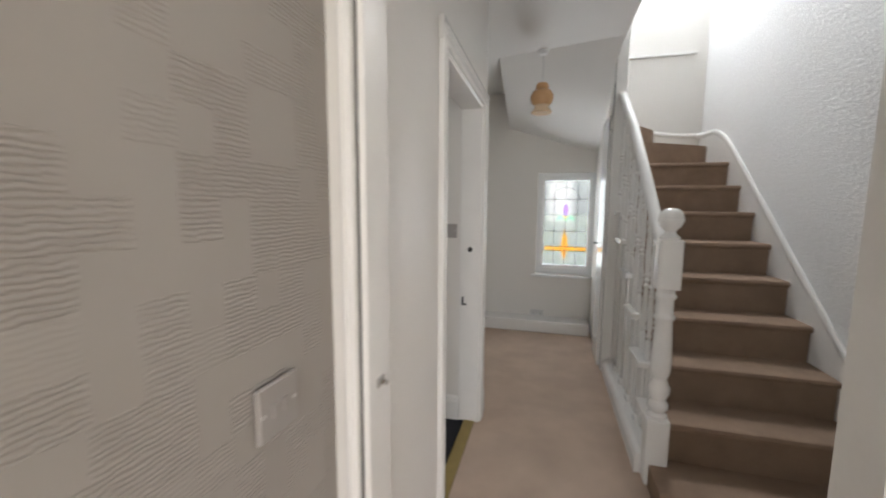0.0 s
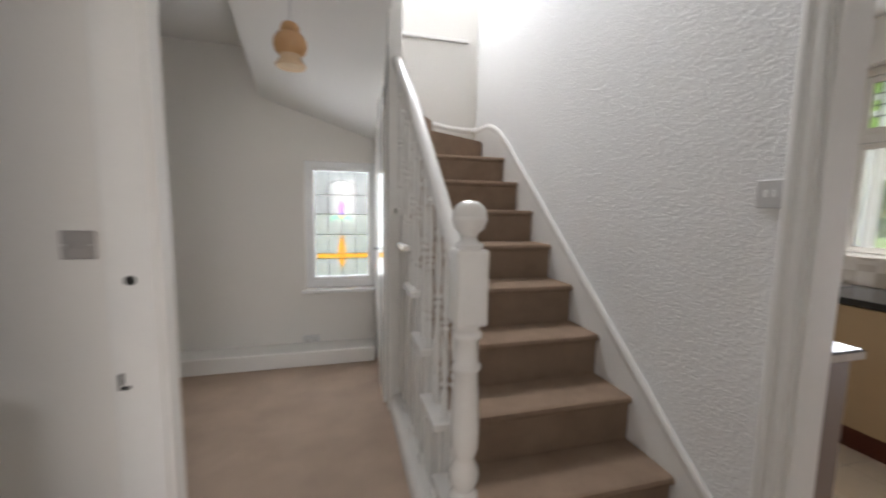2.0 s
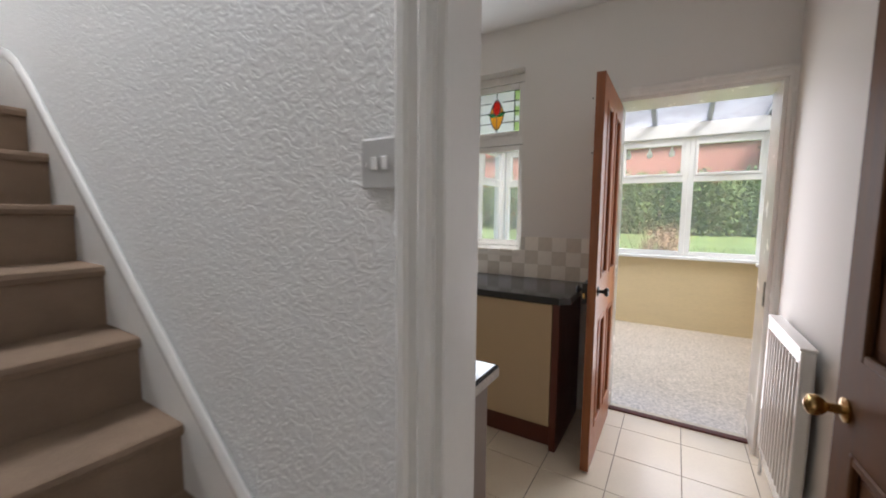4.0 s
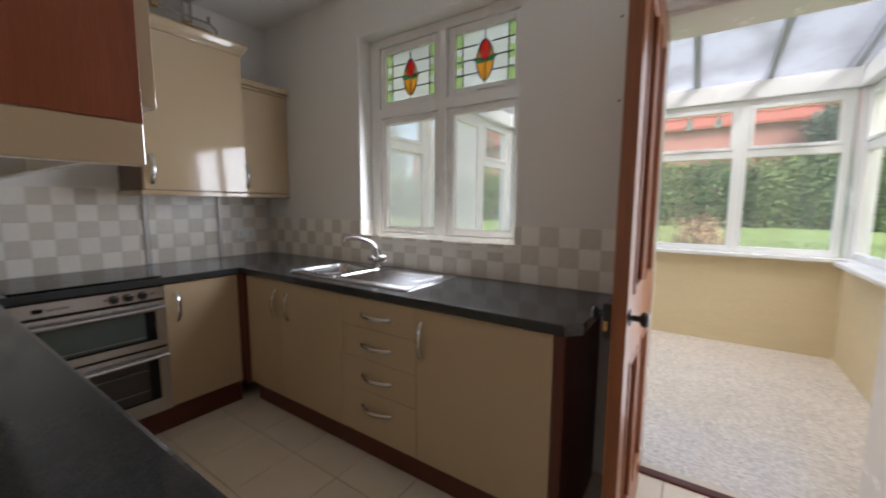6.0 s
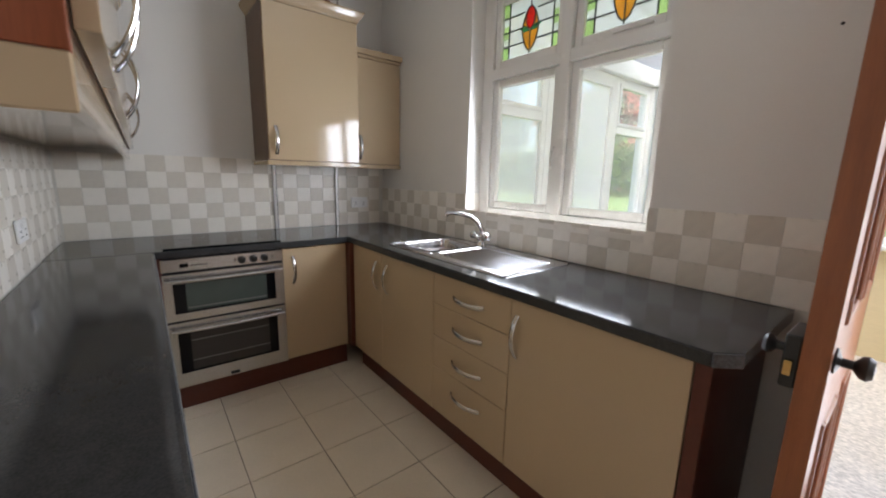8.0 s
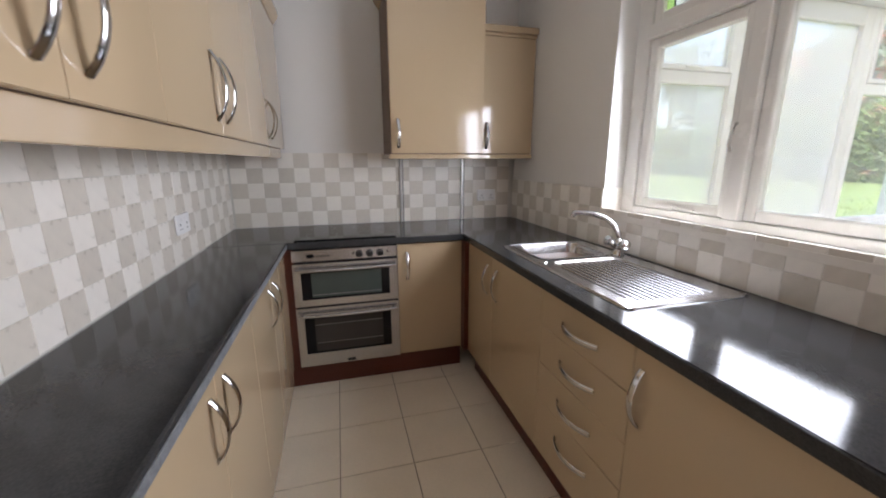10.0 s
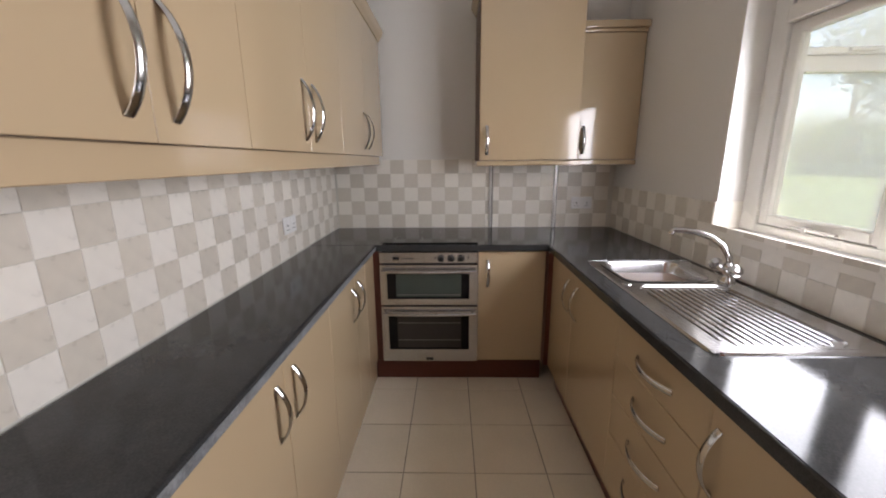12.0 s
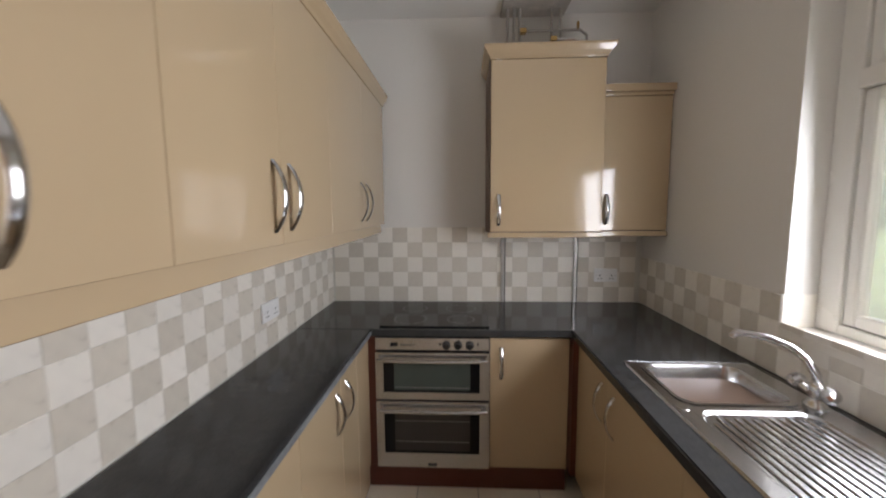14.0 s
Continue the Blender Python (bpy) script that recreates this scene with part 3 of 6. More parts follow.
def nose(k):
    return Y1 + GO * (k - 1), Z1 + RI * (k - 1)


SX0, SX1 = 1.075, XS - 0.022
for k in range(1, 10):
    y, z = nose(k)
    zb = max(0.0, z - RI)
    y2 = y + GO + 0.03 if k < 9 else YB - 0.02
    x0 = 1.00 if k == 1 else SX0
    # rounded carpet nosing, riser face set back under it
    prof = [(y + 0.022, zb), (y + 0.022, z - 0.040), (y + 0.006, z - 0.034), (y, z - 0.018), (y + 0.006, z - 0.004), (y + 0.02, z), (y2, z), (y2, zb)]
    bm = bmesh.new()
    prism(bm, prof, "x", x0, SX1)
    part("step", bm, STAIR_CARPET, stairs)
    if k > 1:
        bm = bmesh.new()
        prism(bm, [(y - 0.006, z - 0.030), (y - 0.006, z - 0.004), (y, z + 0.002), (y2 - 0.03, z + 0.002), (y2 - 0.03, z - 0.030)], "x", 0.985, SX0)
        part("tread_end", bm, GLOSS_WHITE, stairs, "white-painted tread end with nosing")
# winders turning about the upper post
px, py = 1.05, 4.06
y9, z9 = nose(9)
rim = [(SX1, 4.60), (1.50, YB - 0.02), (px, YB - 0.02)]
for i in range(2):
    a, b = rim[i], rim[i + 1]
    z = z9 + RI * (i + 1)
    bm = bmesh.new()
    out = [(px, py + 0.12 * i), a] + ([(SX1, YB - 0.02)] if i == 0 else []) + [b]
    prism(bm, out, "z", z - RI - 0.02, z)
    bmesh.ops.bevel(bm, geom=[e for e in bm.edges if all(v.co.z > z - 0.001 for v in e.verts)], offset=0.012, segments=2, affect="EDGES")
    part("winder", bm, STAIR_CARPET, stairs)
# wall string with moulded cap
def line(y):
    return Z1 + (y - Y1) / GO * RI
bm = bmesh.new()
prism(bm, [(1.99, 0.0), (1.99, line(1.99) + 0.10), (4.05, line(4.05) + 0.10), (4.30, line(4.26) + 0.08), (4.46, 2.11), (YB, 2.12), (YB, 0.0)], "x", XS - 0.022, XS)
part("wall_string", bm, GLOSS_WHITE, stairs)
bm = bmesh.new()
sweep(bm, [(XS - 0.014, 1.99, line(1.99) + 0.115), (XS - 0.014, 4.05, line(4.05) + 0.115), (XS - 0.014, 4.22, line(4.20) + 0.11), (XS - 0.014, 4.34, line(4.29) + 0.095), (XS - 0.014, 4.48, 2.125), (XS - 0.016, 4.70, 2.135), (XS - 0.05, YB - 0.03, 2.145), (1.70, YB - 0.016, 2.155), (1.40, YB - 0.016, 2.20), (1.06, YB - 0.016, 2.29)], 0.013, 0.027, 10)
part("string_cap", bm, GLOSS_WHITE, stairs, smooth=True)
bm = bmesh.new()
prism(bm, [(1.06, 1.7), (XS - 0.02, 1.7), (XS - 0.02, 2.13), (1.70, 2.14), (1.40, 2.18), (1.06, 2.27)], "y", YB - 0.02, YB)
part("end_string", bm, GLOSS_WHITE, stairs)
# open side: stepped string, raised panels and base moulding
for k in range(2, 8):
    y, z = nose(k)
    y2 = min(y + GO, 3.68)
    bm = boxes((1.035, SX0 - 0.002, y + 0.02, y2 + 0.018, 0.0, z - 0.031))
    part("string_panel", bm, GLOSS_WHITE, stairs)
    if z > 0.45:
        part("panel_moulding", boxes((1.022, 1.036, y + 0.045, y + 0.075, 0.14, z - 0.045), (1.022, 1.036, y2 - 0.03, y2 - 0.002, 0.14, z - 0.045), bev=0.004), GLOSS_WHITE, stairs)
    bm = bmesh.new()
    lathe(bm, [(0.0, -0.012), (0.03, -0.012), (0.036, 0.0), (0.03, 0.012), (0.0, 0.012)], (1.022, y + 0.13, 0.125), 14, "X")
    part("boss", bm, GLOSS_WHITE, stairs, smooth=True)
bm = bmesh.new()
prism(bm, [(0.955, 0.0), (0.955, 0.07), (0.965, 0.10), (0.985, 0.115), (1.034, 0.12), (1.034, 0.0)], "y", 2.36, 3.67)
part("base_moulding", bm, GLOSS_WHITE, stairs)

# newel post
newel = part("newel_post", boxes((0.983, 1.087, 2.263, 2.367, 0.0, 0.355), (0.983, 1.087, 2.263, 2.367, 1.02, 1.265), bev=0.012, seg=2), GLOSS_WHITE, stairs)
bm = bmesh.new()
lathe(bm, [(0.043, 0.345), (0.046, 0.37), (0.033, 0.385), (0.048, 0.41), (0.048, 0.43), (0.034, 0.45), (0.050, 0.49), (0.050, 0.52), (0.034, 0.555), (0.036, 0.57), (0.046, 0.60), (0.047, 0.66), (0.042, 0.78), (0.039, 0.86), (0.048, 0.872), (0.048, 0.885), (0.039, 0.895), (0.038, 0.965), (0.048, 0.978), (0.048, 0.99), (0.040, 1.0), (0.042, 1.03)], (1.035, 2.315, 0), 24)
part("newel_shaft", bm, GLOSS_WHITE, newel, smooth=True)
bm = bmesh.new()
lathe(bm, [(0.044, 1.262), (0.046, 1.275), (0.030, 1.288), (0.024, 1.300), (0.030, 1.312), (0.046, 1.326), (0.0555, 1.352), (0.0565, 1.361), (0.0545, 1.364), (0.0545, 1.367), (0.054, 1.375), (0.046, 1.396), (0.028, 1.411), (0.0, 1.416)], (1.035, 2.315, 0), 28)
part("newel_ball", bm, GLOSS_WHITE, newel, smooth=True)
# handrail
bm = bmesh.new()
hr = [(1.035, 2.35, 1.148), (1.033, 2.9, 1.235 + 0.45 * 0.87), (1.03, 3.3, 1.235 + 0.85 * 0.87), (1.00, 3.69, 1.235 + 1.24 * 0.87)]
sweep(bm, hr, 0.034, 0.030, 12)
part("handrail", bm, GLOSS_WHITE, stairs, smooth=True)
# turned balusters
prof = [(0.016, 0.0), (0.016, 0.12), (0.010, 0.13), (0.018, 0.15), (0.010, 0.17), (0.017, 0.20), (0.017, 0.30), (0.011, 0.38), (0.018, 0.40), (0.010, 0.415), (0.018, 0.43), (0.010, 0.445), (0.018, 0.46), (0.011, 0.48), (0.017, 0.54), (0.014, 0.66), (0.010, 0.70), (0.018, 0.72), (0.010, 0.74), (0.016, 0.75), (0.016, 0.88)]
for k in range(2, 8):
    y, z = nose(k)
    for q in ((0.05, 0.165) if k > 2 else (0.165,)):
        yy = y + q
        if yy > 3.64:
            continue
        hz = 1.235 + (yy - 2.45) * 0.87 - 0.02
        s = (hz - z) / 0.88
        bm = bmesh.new()
        lathe(bm, [(r, h * s) for r, h in prof], (1.045 - 0.03 * max(0, (yy - 2.6)), yy, z), 10)
        part("baluster", bm, GLOSS_WHITE, stairs, smooth=True)
part("upper_post", boxes((0.945, 1.035, 3.675, 3.765, 0.0, CEIL + 0.35), bev=0.006), GLOSS_WHITE, stairs, "tall white square post at the turn")
part("trim_board", boxes((1.036, XS - 0.1, YB - 0.03, YB, 2.96, 2.99), bev=0.004), GLOSS_WHITE, stairs, "white trim board on the stairwell wall")

# under-stair cupboard
bm = bmesh.new()
sweep(bm, [(0.94, 3.668, 2.40), (0.938, 3.664, 2.28), (0.93, 3.66, 2.16), (0.915, 3.66, 2.10), (0.912, 3.662, 2.05), (0.925, 3.665, 2.03)], 0.004, 0.004, 6)
solid("loose_cable", bm, BLACK_IRON, "loose dark cable hanging down the upper stair post", "cable")
cup = thing("cupboard_door", (0.935, 3.77, 0), "glossy white under-stair cupboard door with a black latch", "door")
part("leaf", boxes((0.925, 0.955, 3.77, 4.14, 0.012, 2.18), bev=0.004), GLOSS_DOOR, cup)
bm = bmesh.new()
lathe(bm, [(0.004, 0.0), (0.004, -0.02), (0.009, -0.024), (0.009, -0.034), (0.0, -0.038)], (0.925, 4.09, 1.08), 10, "X")
part("latch", bm, BLACK_IRON, cup, "small black latch knob")
solid("wall_under_stairs", boxes((0.956, 1.03, 4.14, 4.80, 0, 2.2), (0.97, 1.03, 3.77, 4.14, 0, 2.5)), HALL_WALL, "white partition under the stairs", "wall", kind="structure")

# ---- kitchen units ----


def bow_handle(parent, at, length, out, vertical=True, depth=0.032, material=None):
    """Chrome bow handle; at: its middle on the door's face; out: the way it stands off."""
    o, c = Vector(out), Vector(at)
    along = Vector((0, 0, 1)) if vertical else Vector((-o.y, o.x, 0))
    pts = []
    for i in range(13):
        s = i / 12 * 2 - 1
        pts.append(c + along * (s * length / 2) + o * (depth * (1 - s * s) ** 0.9 + 0.001))
    bm = bmesh.new()
    w = o.cross(along)
    sweep(bm, pts, 0.0105, 0.0042, 8, up=o)
    for s in (-1, 1):
        e = c + along * s * (length / 2 - 0.004)
        a = e + o * 0.004
        sweep(bm, [e, a], 0.009, 0.007, 8, up=along)
    return part("handle", bm, material or CHROME, parent, "chrome bow handle", smooth=True)


def base_unit_x(name, xf, sign, y0, y1, doors, label, depth, handles, plinth_x, drawers=(), plinth=None):
    """Base unit whose front faces along x at xf; sign: the way the front looks."""
    u = thing(name, (xf, y0, 0), label, "base cabinet", "kitchen base units")
    xb = xf - sign * depth
    g = 0.0015
    part("body", boxes((xb, xf - sign * 0.020, y0 + g, y1 - g, 0.14, 0.862)), CARCASS, u)
    part("plinth", boxes((plinth_x, plinth_x - sign * 0.018, y0, y1, 0.0, 0.139)), plinth or MAHOGANY, u, "beige plinth" if plinth else "dark red plinth")
    for a, b in doors:
        d = part("door", boxes((xf, xf - sign * 0.019, a + g, b - g, 0.143, 0.858), bev=0.002), BEIGE_GLOSS, u, "high-gloss beige door")
        for h in handles:
            if a < h < b:
                bow_handle(d, (xf, h, 0.716), 0.17, (sign, 0, 0))
    for (a, b, z0, z1) in drawers:
        d = part("drawer_front", boxes((xf, xf - sign * 0.019, a + g, b - g, z0 + g, z1 - g), bev=0.002), BEIGE_GLOSS, u, "high-gloss beige drawer front")
        bow_handle(d, (xf, (a + b) / 2, z1 - 0.086), 0.195, (sign, 0, 0), vertical=False)
    return u


XF = 3.524   # front of the window-side units
base_unit_x("base_cabinet", XF, -1, 3.300, 4.190, [(3.300, 3.810), (3.810, 4.190)], "beige high-gloss double base cabinet under the sink", 0.56, (3.747, 3.873), 3.575)
base_unit_x("drawer_cabinet", XF, -1, 2.805, 3.300, [], "beige high-gloss cabinet with four drawers", 0.56, (), 3.575, [(2.805, 3.300, 0.143, 0.383), (2.805, 3.300, 0.383, 0.544), (2.805, 3.300, 0.544, 0.706), (2.805, 3.300, 0.706, 0.858)])
base_unit_x("base_cabinet", XF, -1, 2.190, 2.805, [(2.190, 2.805)], "wide beige high-gloss base cabinet door at the end of the run", 0.56, (2.773,), 3.575)
solid("end_panel", boxes((XF + 0.0, 4.08, 2.150, 2.188, 0.0, 0.862), bev=0.002), MAHOGANY, "dark red gloss end panel of the base units", "end panel")
solid("corner_post", boxes((3.498, 3.560, 4.192, 4.30, 0.14, 0.862), bev=0.002), MAHOGANY, "dark red corner filler strip", "filler strip")
XG = 2.452   # front of the wall-side units
base_unit_x("base_cabinet", XG, 1, 2.10, 2.52, [(2.10, 2.52)], "shallow beige high-gloss base cabinet", 0.36, (2.47,), 2.438, plinth=BEIGE_GLOSS)
base_unit_x("base_cabinet", XG, 1, 2.52, 3.40, [(2.52, 2.985), (2.985, 3.40)], "shallow beige high-gloss double base cabinet", 0.36, (2.932, 3.045), 2.438, plinth=BEIGE_GLOSS)
base_unit_x("base_cabinet", XG, 1, 3.40, 4.03, [(3.40, 3.798), (3.798, 4.03)], "shallow beige high-gloss double base cabinet", 0.36, (3.738, 3.860), 2.438, plinth=BEIGE_GLOSS)
solid("filler_panel", boxes((2.10, XG, 4.032, 4.262, 0.14, 0.862), (2.418, 2.438, 4.032, 4.27, 0, 0.139), bev=0.002), BEIGE_GLOSS, "beige gloss corner panel beside the oven", "filler panel")
solid("end_panel", boxes((2.085, XG - 0.02, 2.082, 2.099, 0.0, 0.862), bev=0.002), CARCASS, "grey-brown end panel of the shallow base units", "end panel")

# back run: oven housing, oven, corner cabinet
YF = 4.247
housing = thing("oven_housing", (2.44, YF, 0), "dark red wooden housing round the oven", "oven housing")
part("side_strip", boxes((2.437, 2.500, YF + 0.008, 4.80, 0.14, 0.862), bev=0.002), MAHOGANY, housing)
part("bottom_rail", boxes((2.437, 3.500, YF + 0.030, YF + 0.05, 0.0, 0.140), bev=0.002), MAHOGANY, housing)
corner = thing("corner_cabinet", (3.1, YF, 0), "beige high-gloss corner base cabinet beside the oven", "base cabinet", "kitchen base units")
part("body", boxes((3.102, 3.492, YF + 0.021, 4.80, 0.142, 0.862)), CARCASS, corner)
door = part("door", boxes((3.091, 3.495, YF, YF + 0.019, 0.145, 0.858), bev=0.002), BEIGE_GLOSS, corner, "high-gloss beige door")
bow_handle(door, (3.148, YF, 0.722), 0.17, (0, -1, 0))

oven = thing("double_oven", (2.8, YF, 0.14), "stainless steel built-under double oven with black glass doors", "oven")
OX0, OX1 = 2.503, 3.097
part("body", boxes((OX0, OX1, YF + 0.02, 4.78, 0.142, 0.855)), BLACK_IRON, oven)
panel = part("control_panel", boxes((OX0, OX1, YF - 0.002, YF + 0.018, 0.786, 0.855), bev=0.003), STEEL, oven)
for x in (2.875, 2.935, 2.995):
    bm = bmesh.new()
    lathe(bm, [(0.021, 0.0), (0.021, -0.006), (0.017, -0.008), (0.015, -0.026), (0.0, -0.027)], (x, YF - 0.002, 0.817), 18, "Y")
    box(bm, x - 0.004, x + 0.004, YF - 0.036, YF - 0.02, 0.803, 0.831, 0.001)
    part("knob", bm, BLACK_IRON, panel, "black control knob")
part("display", boxes((2.585, 2.622, YF - 0.0045, YF - 0.001, 0.808, 0.827)), BLACK_GLASS, panel, "small dark display")
for i in range(5):
    part("button", boxes((2.636 + i * 0.016, 2.644 + i * 0.016, YF - 0.0045, YF - 0.001, 0.812, 0.820)), BLACK_IRON, panel)
for x in (2.838, 3.035):
    part("mark", boxes((x, x + 0.008, YF - 0.0035, YF - 0.001, 0.815, 0.826)), BLACK_IRON, panel)


def oven_door(z0, z1, gz0, gz1, racks, glass_mat):
    d = part("oven_door", boxes((OX0, OX1, YF - 0.006, YF + 0.018, z0, gz0), (OX0, OX1, YF - 0.006, YF + 0.018, gz1, z1), (OX0, 2.545, YF - 0.006, YF + 0.018, gz0, gz1), (3.047, OX1, YF - 0.006, YF + 0.018, gz0, gz1)), STEEL, oven, "stainless steel oven door")
    part("window", boxes((2.545, 3.047, YF - 0.003, YF + 0.002, gz0, gz1)), BLACK_GLASS, d, "black oven window")
    part("inner_window", boxes((2.600, 2.998, YF - 0.0045, YF - 0.0032, gz0 + 0.012, gz1 - 0.004)), glass_mat, d, "tinted see-through part of the oven window")
    for z in racks:
        part("rack", boxes((2.604, 2.994, YF - 0.0056, YF - 0.0046, z, z + 0.0035)), RACK, d, "oven shelf behind the glass")
    bm = bmesh.new()
    zh = gz1 + 0.022
    sweep(bm, [(2.515, YF - 0.038, zh), (2.66, YF - 0.041, zh - 0.003), (2.80, YF - 0.042, zh - 0.004), (2.94, YF - 0.041, zh - 0.003), (3.085, YF - 0.038, zh)], 0.009, 0.009, 10)
    for x in (2.535, 3.065):
        sweep(bm, [(x, YF - 0.004, zh), (x, YF - 0.038, zh)], 0.008, 0.008, 8)
    part("bar_handle", bm, STEEL, d, "steel bar handle", smooth=True)


oven_door(0.521, 0.775, 0.560, 0.722, (0.585,), OVEN_GLASS_REFLECT)
oven_door(0.142, 0.509, 0.222, 0.450, (0.40, 0.285), OVEN_GLASS)
oven.location += Vector((-0.010, -0.008, 0.004))
part("badge", boxes((2.775, 2.822, YF - 0.0085, YF - 0.006, 0.150, 0.166)), BLACK_IRON, oven, "small dark badge")

# worktops
top_l = boxes((2.085, 2.476, 2.064, 4.232, 0.866, 0.905), bev=0.010, seg=2)
worktop_narrow = solid("worktop", top_l, WORKTOP, "narrow charcoal laminate worktop with a worn front edge", "worktop")
worktop_back = solid("worktop", boxes((2.085, 4.10, 4.233, YB - 0.012, 0.866, 0.9045)), WORKTOP, "charcoal laminate worktop along the back wall", "worktop")
bm = bmesh.new()
SKX0, SKX1, SKY0, SKY1 = 3.590, 4.062, 2.920, 3.832
ox0, ox1, oy0, oy1 = SKX0 + 0.02, SKX1 - 0.02, SKY0 + 0.02, SKY1 - 0.02
wx, wy = (3.506, ox0, ox1, 4.10), (2.103, 2.15, oy0, oy1, 4.2325)
wv = {(i, j, k): bm.verts.new((max(wx[i], 3.56) if j == 0 else wx[i], wy[j], (0.866, 0.905)[k])) for i in range(4) for j in range(5) for k in (0, 1)}
cells = {(i, j) for i in range(3) for j in range(4)} - {(1, 2)}
for i, j in cells:
    ring4 = ((i, j), (i + 1, j), (i + 1, j + 1), (i, j + 1))
    bm.faces.new([wv[p + (1,)] for p in ring4])
    bm.faces.new([wv[p + (0,)] for p in reversed(ring4)])
    for (p, q), nb in zip(zip(ring4, ring4[1:] + ring4[:1]), ((i, j - 1), (i + 1, j), (i, j + 1), (i - 1, j))):
        if nb not in cells:
            bm.faces.new((wv[p + (0,)], wv[q + (0,)], wv[q + (1,)], wv[p + (1,)]))
worktop_sink = solid("worktop", bm, WORKTOP, "charcoal laminate worktop with a clipped end corner", "worktop")
part("front_edge", boxes((3.499, 3.5055, 2.15, 4.2325, 0.867, 0.904), bev=0.003), WORKTOP, worktop_sink, "rounded charcoal front edge")
part("front_edge", boxes((2.48, 3.4985, 4.2245, 4.2325, 0.867, 0.904), bev=0.003), WORKTOP, worktop_back, "rounded charcoal front edge")
bm = bmesh.new()
prism(bm, [(3.556, 2.098), (3.501, 2.146), (3.506, 2.152), (3.561, 2.104)], "z", 0.868, 0.903)
part("end_edge", bm, WORN_EDGE, worktop_sink, "scuffed dark edging on the clipped corner")
part("front_edge", boxes((2.4755, 2.4785, 2.075, 4.23, 0.873, 0.896), bev=0.001), WORN_EDGE, worktop_narrow, "scuffed pale front edging")
part("end_edge", boxes((2.10, 2.466, 2.0605, 2.0645, 0.872, 0.899), bev=0.001), CHIPBOARD, worktop_narrow, "bare pale end edging")
for z in (1.27, 1.62):
    solid("wall_plug", lathe(bmesh.new(), [(0.0, 0.0), (0.005, 0.0), (0.005, 0.004), (0.0, 0.004)], (XR - 0.003, 2.10 + 0.02 * z, z + 0.5), 8, "X"), CREVICE, "small dark screw hole plug in the plaster", "wall plug", "wall plugs")

# hob
hob = thing("hob", (2.8, 4.5, 0.905), "black glass ceramic hob set in the worktop", "hob")
part("glass_top", boxes((2.512, 3.088, 4.262, 4.755, 0.9052, 0.912), bev=0.002), BLACK_GLASS, hob)
for x, y, r in ((2.66, 4.39, 0.09), (2.94, 4.39, 0.075), (2.66, 4.62, 0.075), (2.94, 4.62, 0.09)):
    bm = bmesh.new()
    lathe(bm, [(r, 0.9119), (r, 0.9124), (r - 0.003, 0.9124), (r - 0.003, 0.9119)], (x, y, 0), 36)
    part("ring_mark", bm, RACK, hob)

# sink
sink = thing("sink", (3.83, 3.39, 0.905), "stainless steel single bowl sink with a ribbed drainer", "sink")
bm = bmesh.new()
bx0, bx1, by0, by1 = 3.640, 3.985, 3.505, 3.800
rows = ((SKX0, bx0, SKY0, SKY1), (bx1, SKX1, SKY0, SKY1), (bx0, bx1, by1, SKY1), (bx0, bx1, 3.462, by0))
for r in rows:
    box(bm, *r, 0.9052, 0.911)
box(bm, bx0, bx1, SKY0, SKY0 + 0.025, 0.9052, 0.911)
part("rim", bm, SINK_STEEL, sink)
bm = bmesh.new()
# pressed bowl with rounded corners and sloping walls
def ring(bm, x0, x1, y0, y1, r, z, n=6):
    out = []
    for cx, cy, a0 in ((x1 - r, y1 - r, 0), (x0 + r, y1 - r, 90), (x0 + r, y0 + r, 180), (x1 - r, y0 + r, 270)):
        for i in range(n + 1):
            a = radians(a0 + 90 * i / n)
            out.append(bm.verts.new((cx + r * math.cos(a), cy + r * math.sin(a), z)))
    return out
rr = [ring(bm, bx0 - 0.012, bx1 + 0.012, by0 - 0.012, by1 + 0.012, 0.055, 0.9135), ring(bm, bx0, bx1, by0, by1, 0.055, 0.9130), ring(bm, bx0 + 0.006, bx1 - 0.006, by0 + 0.006, by1 - 0.006, 0.05, 0.900), ring(bm, bx0 + 0.018, bx1 - 0.018, by0 + 0.018, by1 - 0.018, 0.05, 0.775), ring(bm, bx0 + 0.045, bx1 - 0.045, by0 + 0.045, by1 - 0.045, 0.04, 0.752), ring(bm, 3.78, 3.83, 3.60, 3.65, 0.025, 0.748)]
for a, b in zip(rr, rr[1:]):
    for i in range(len(a)):
        bm.faces.new((a[i], a[(i + 1) % len(a)], b[(i + 1) % len(b)], b[i]))
bm.faces.new(rr[-1])
part("bowl", bm, SINK_STEEL, sink, "deep rounded steel bowl", smooth=True)
bm = bmesh.new()
dy0, dy1 = SKY0 + 0.025, 3.462
rr = [ring(bm, bx0 - 0.004, bx1 + 0.004, dy0 - 0.004, dy1 + 0.004, 0.004, 0.9113), ring(bm, bx0 + 0.002, bx1 - 0.002, dy0 + 0.002, dy1 - 0.002, 0.05, 0.9116), ring(bm, bx0 + 0.010, bx1 - 0.010, dy0 + 0.010, dy1 - 0.010, 0.045, 0.9056), ring(bm, bx0 + 0.02, bx1 - 0.02, dy0 + 0.02, dy1 - 0.02, 0.04, 0.9050)]
for a, b in zip(rr, rr[1:]):
    for i in range(len(a)):
        bm.faces.new((a[i], a[(i + 1) % len(a)], b[(i + 1) % len(b)], b[i]))
bm.faces.new(rr[-1])
part("drainer", bm, SINK_STEEL, sink, "pressed steel drainer with rounded corners")
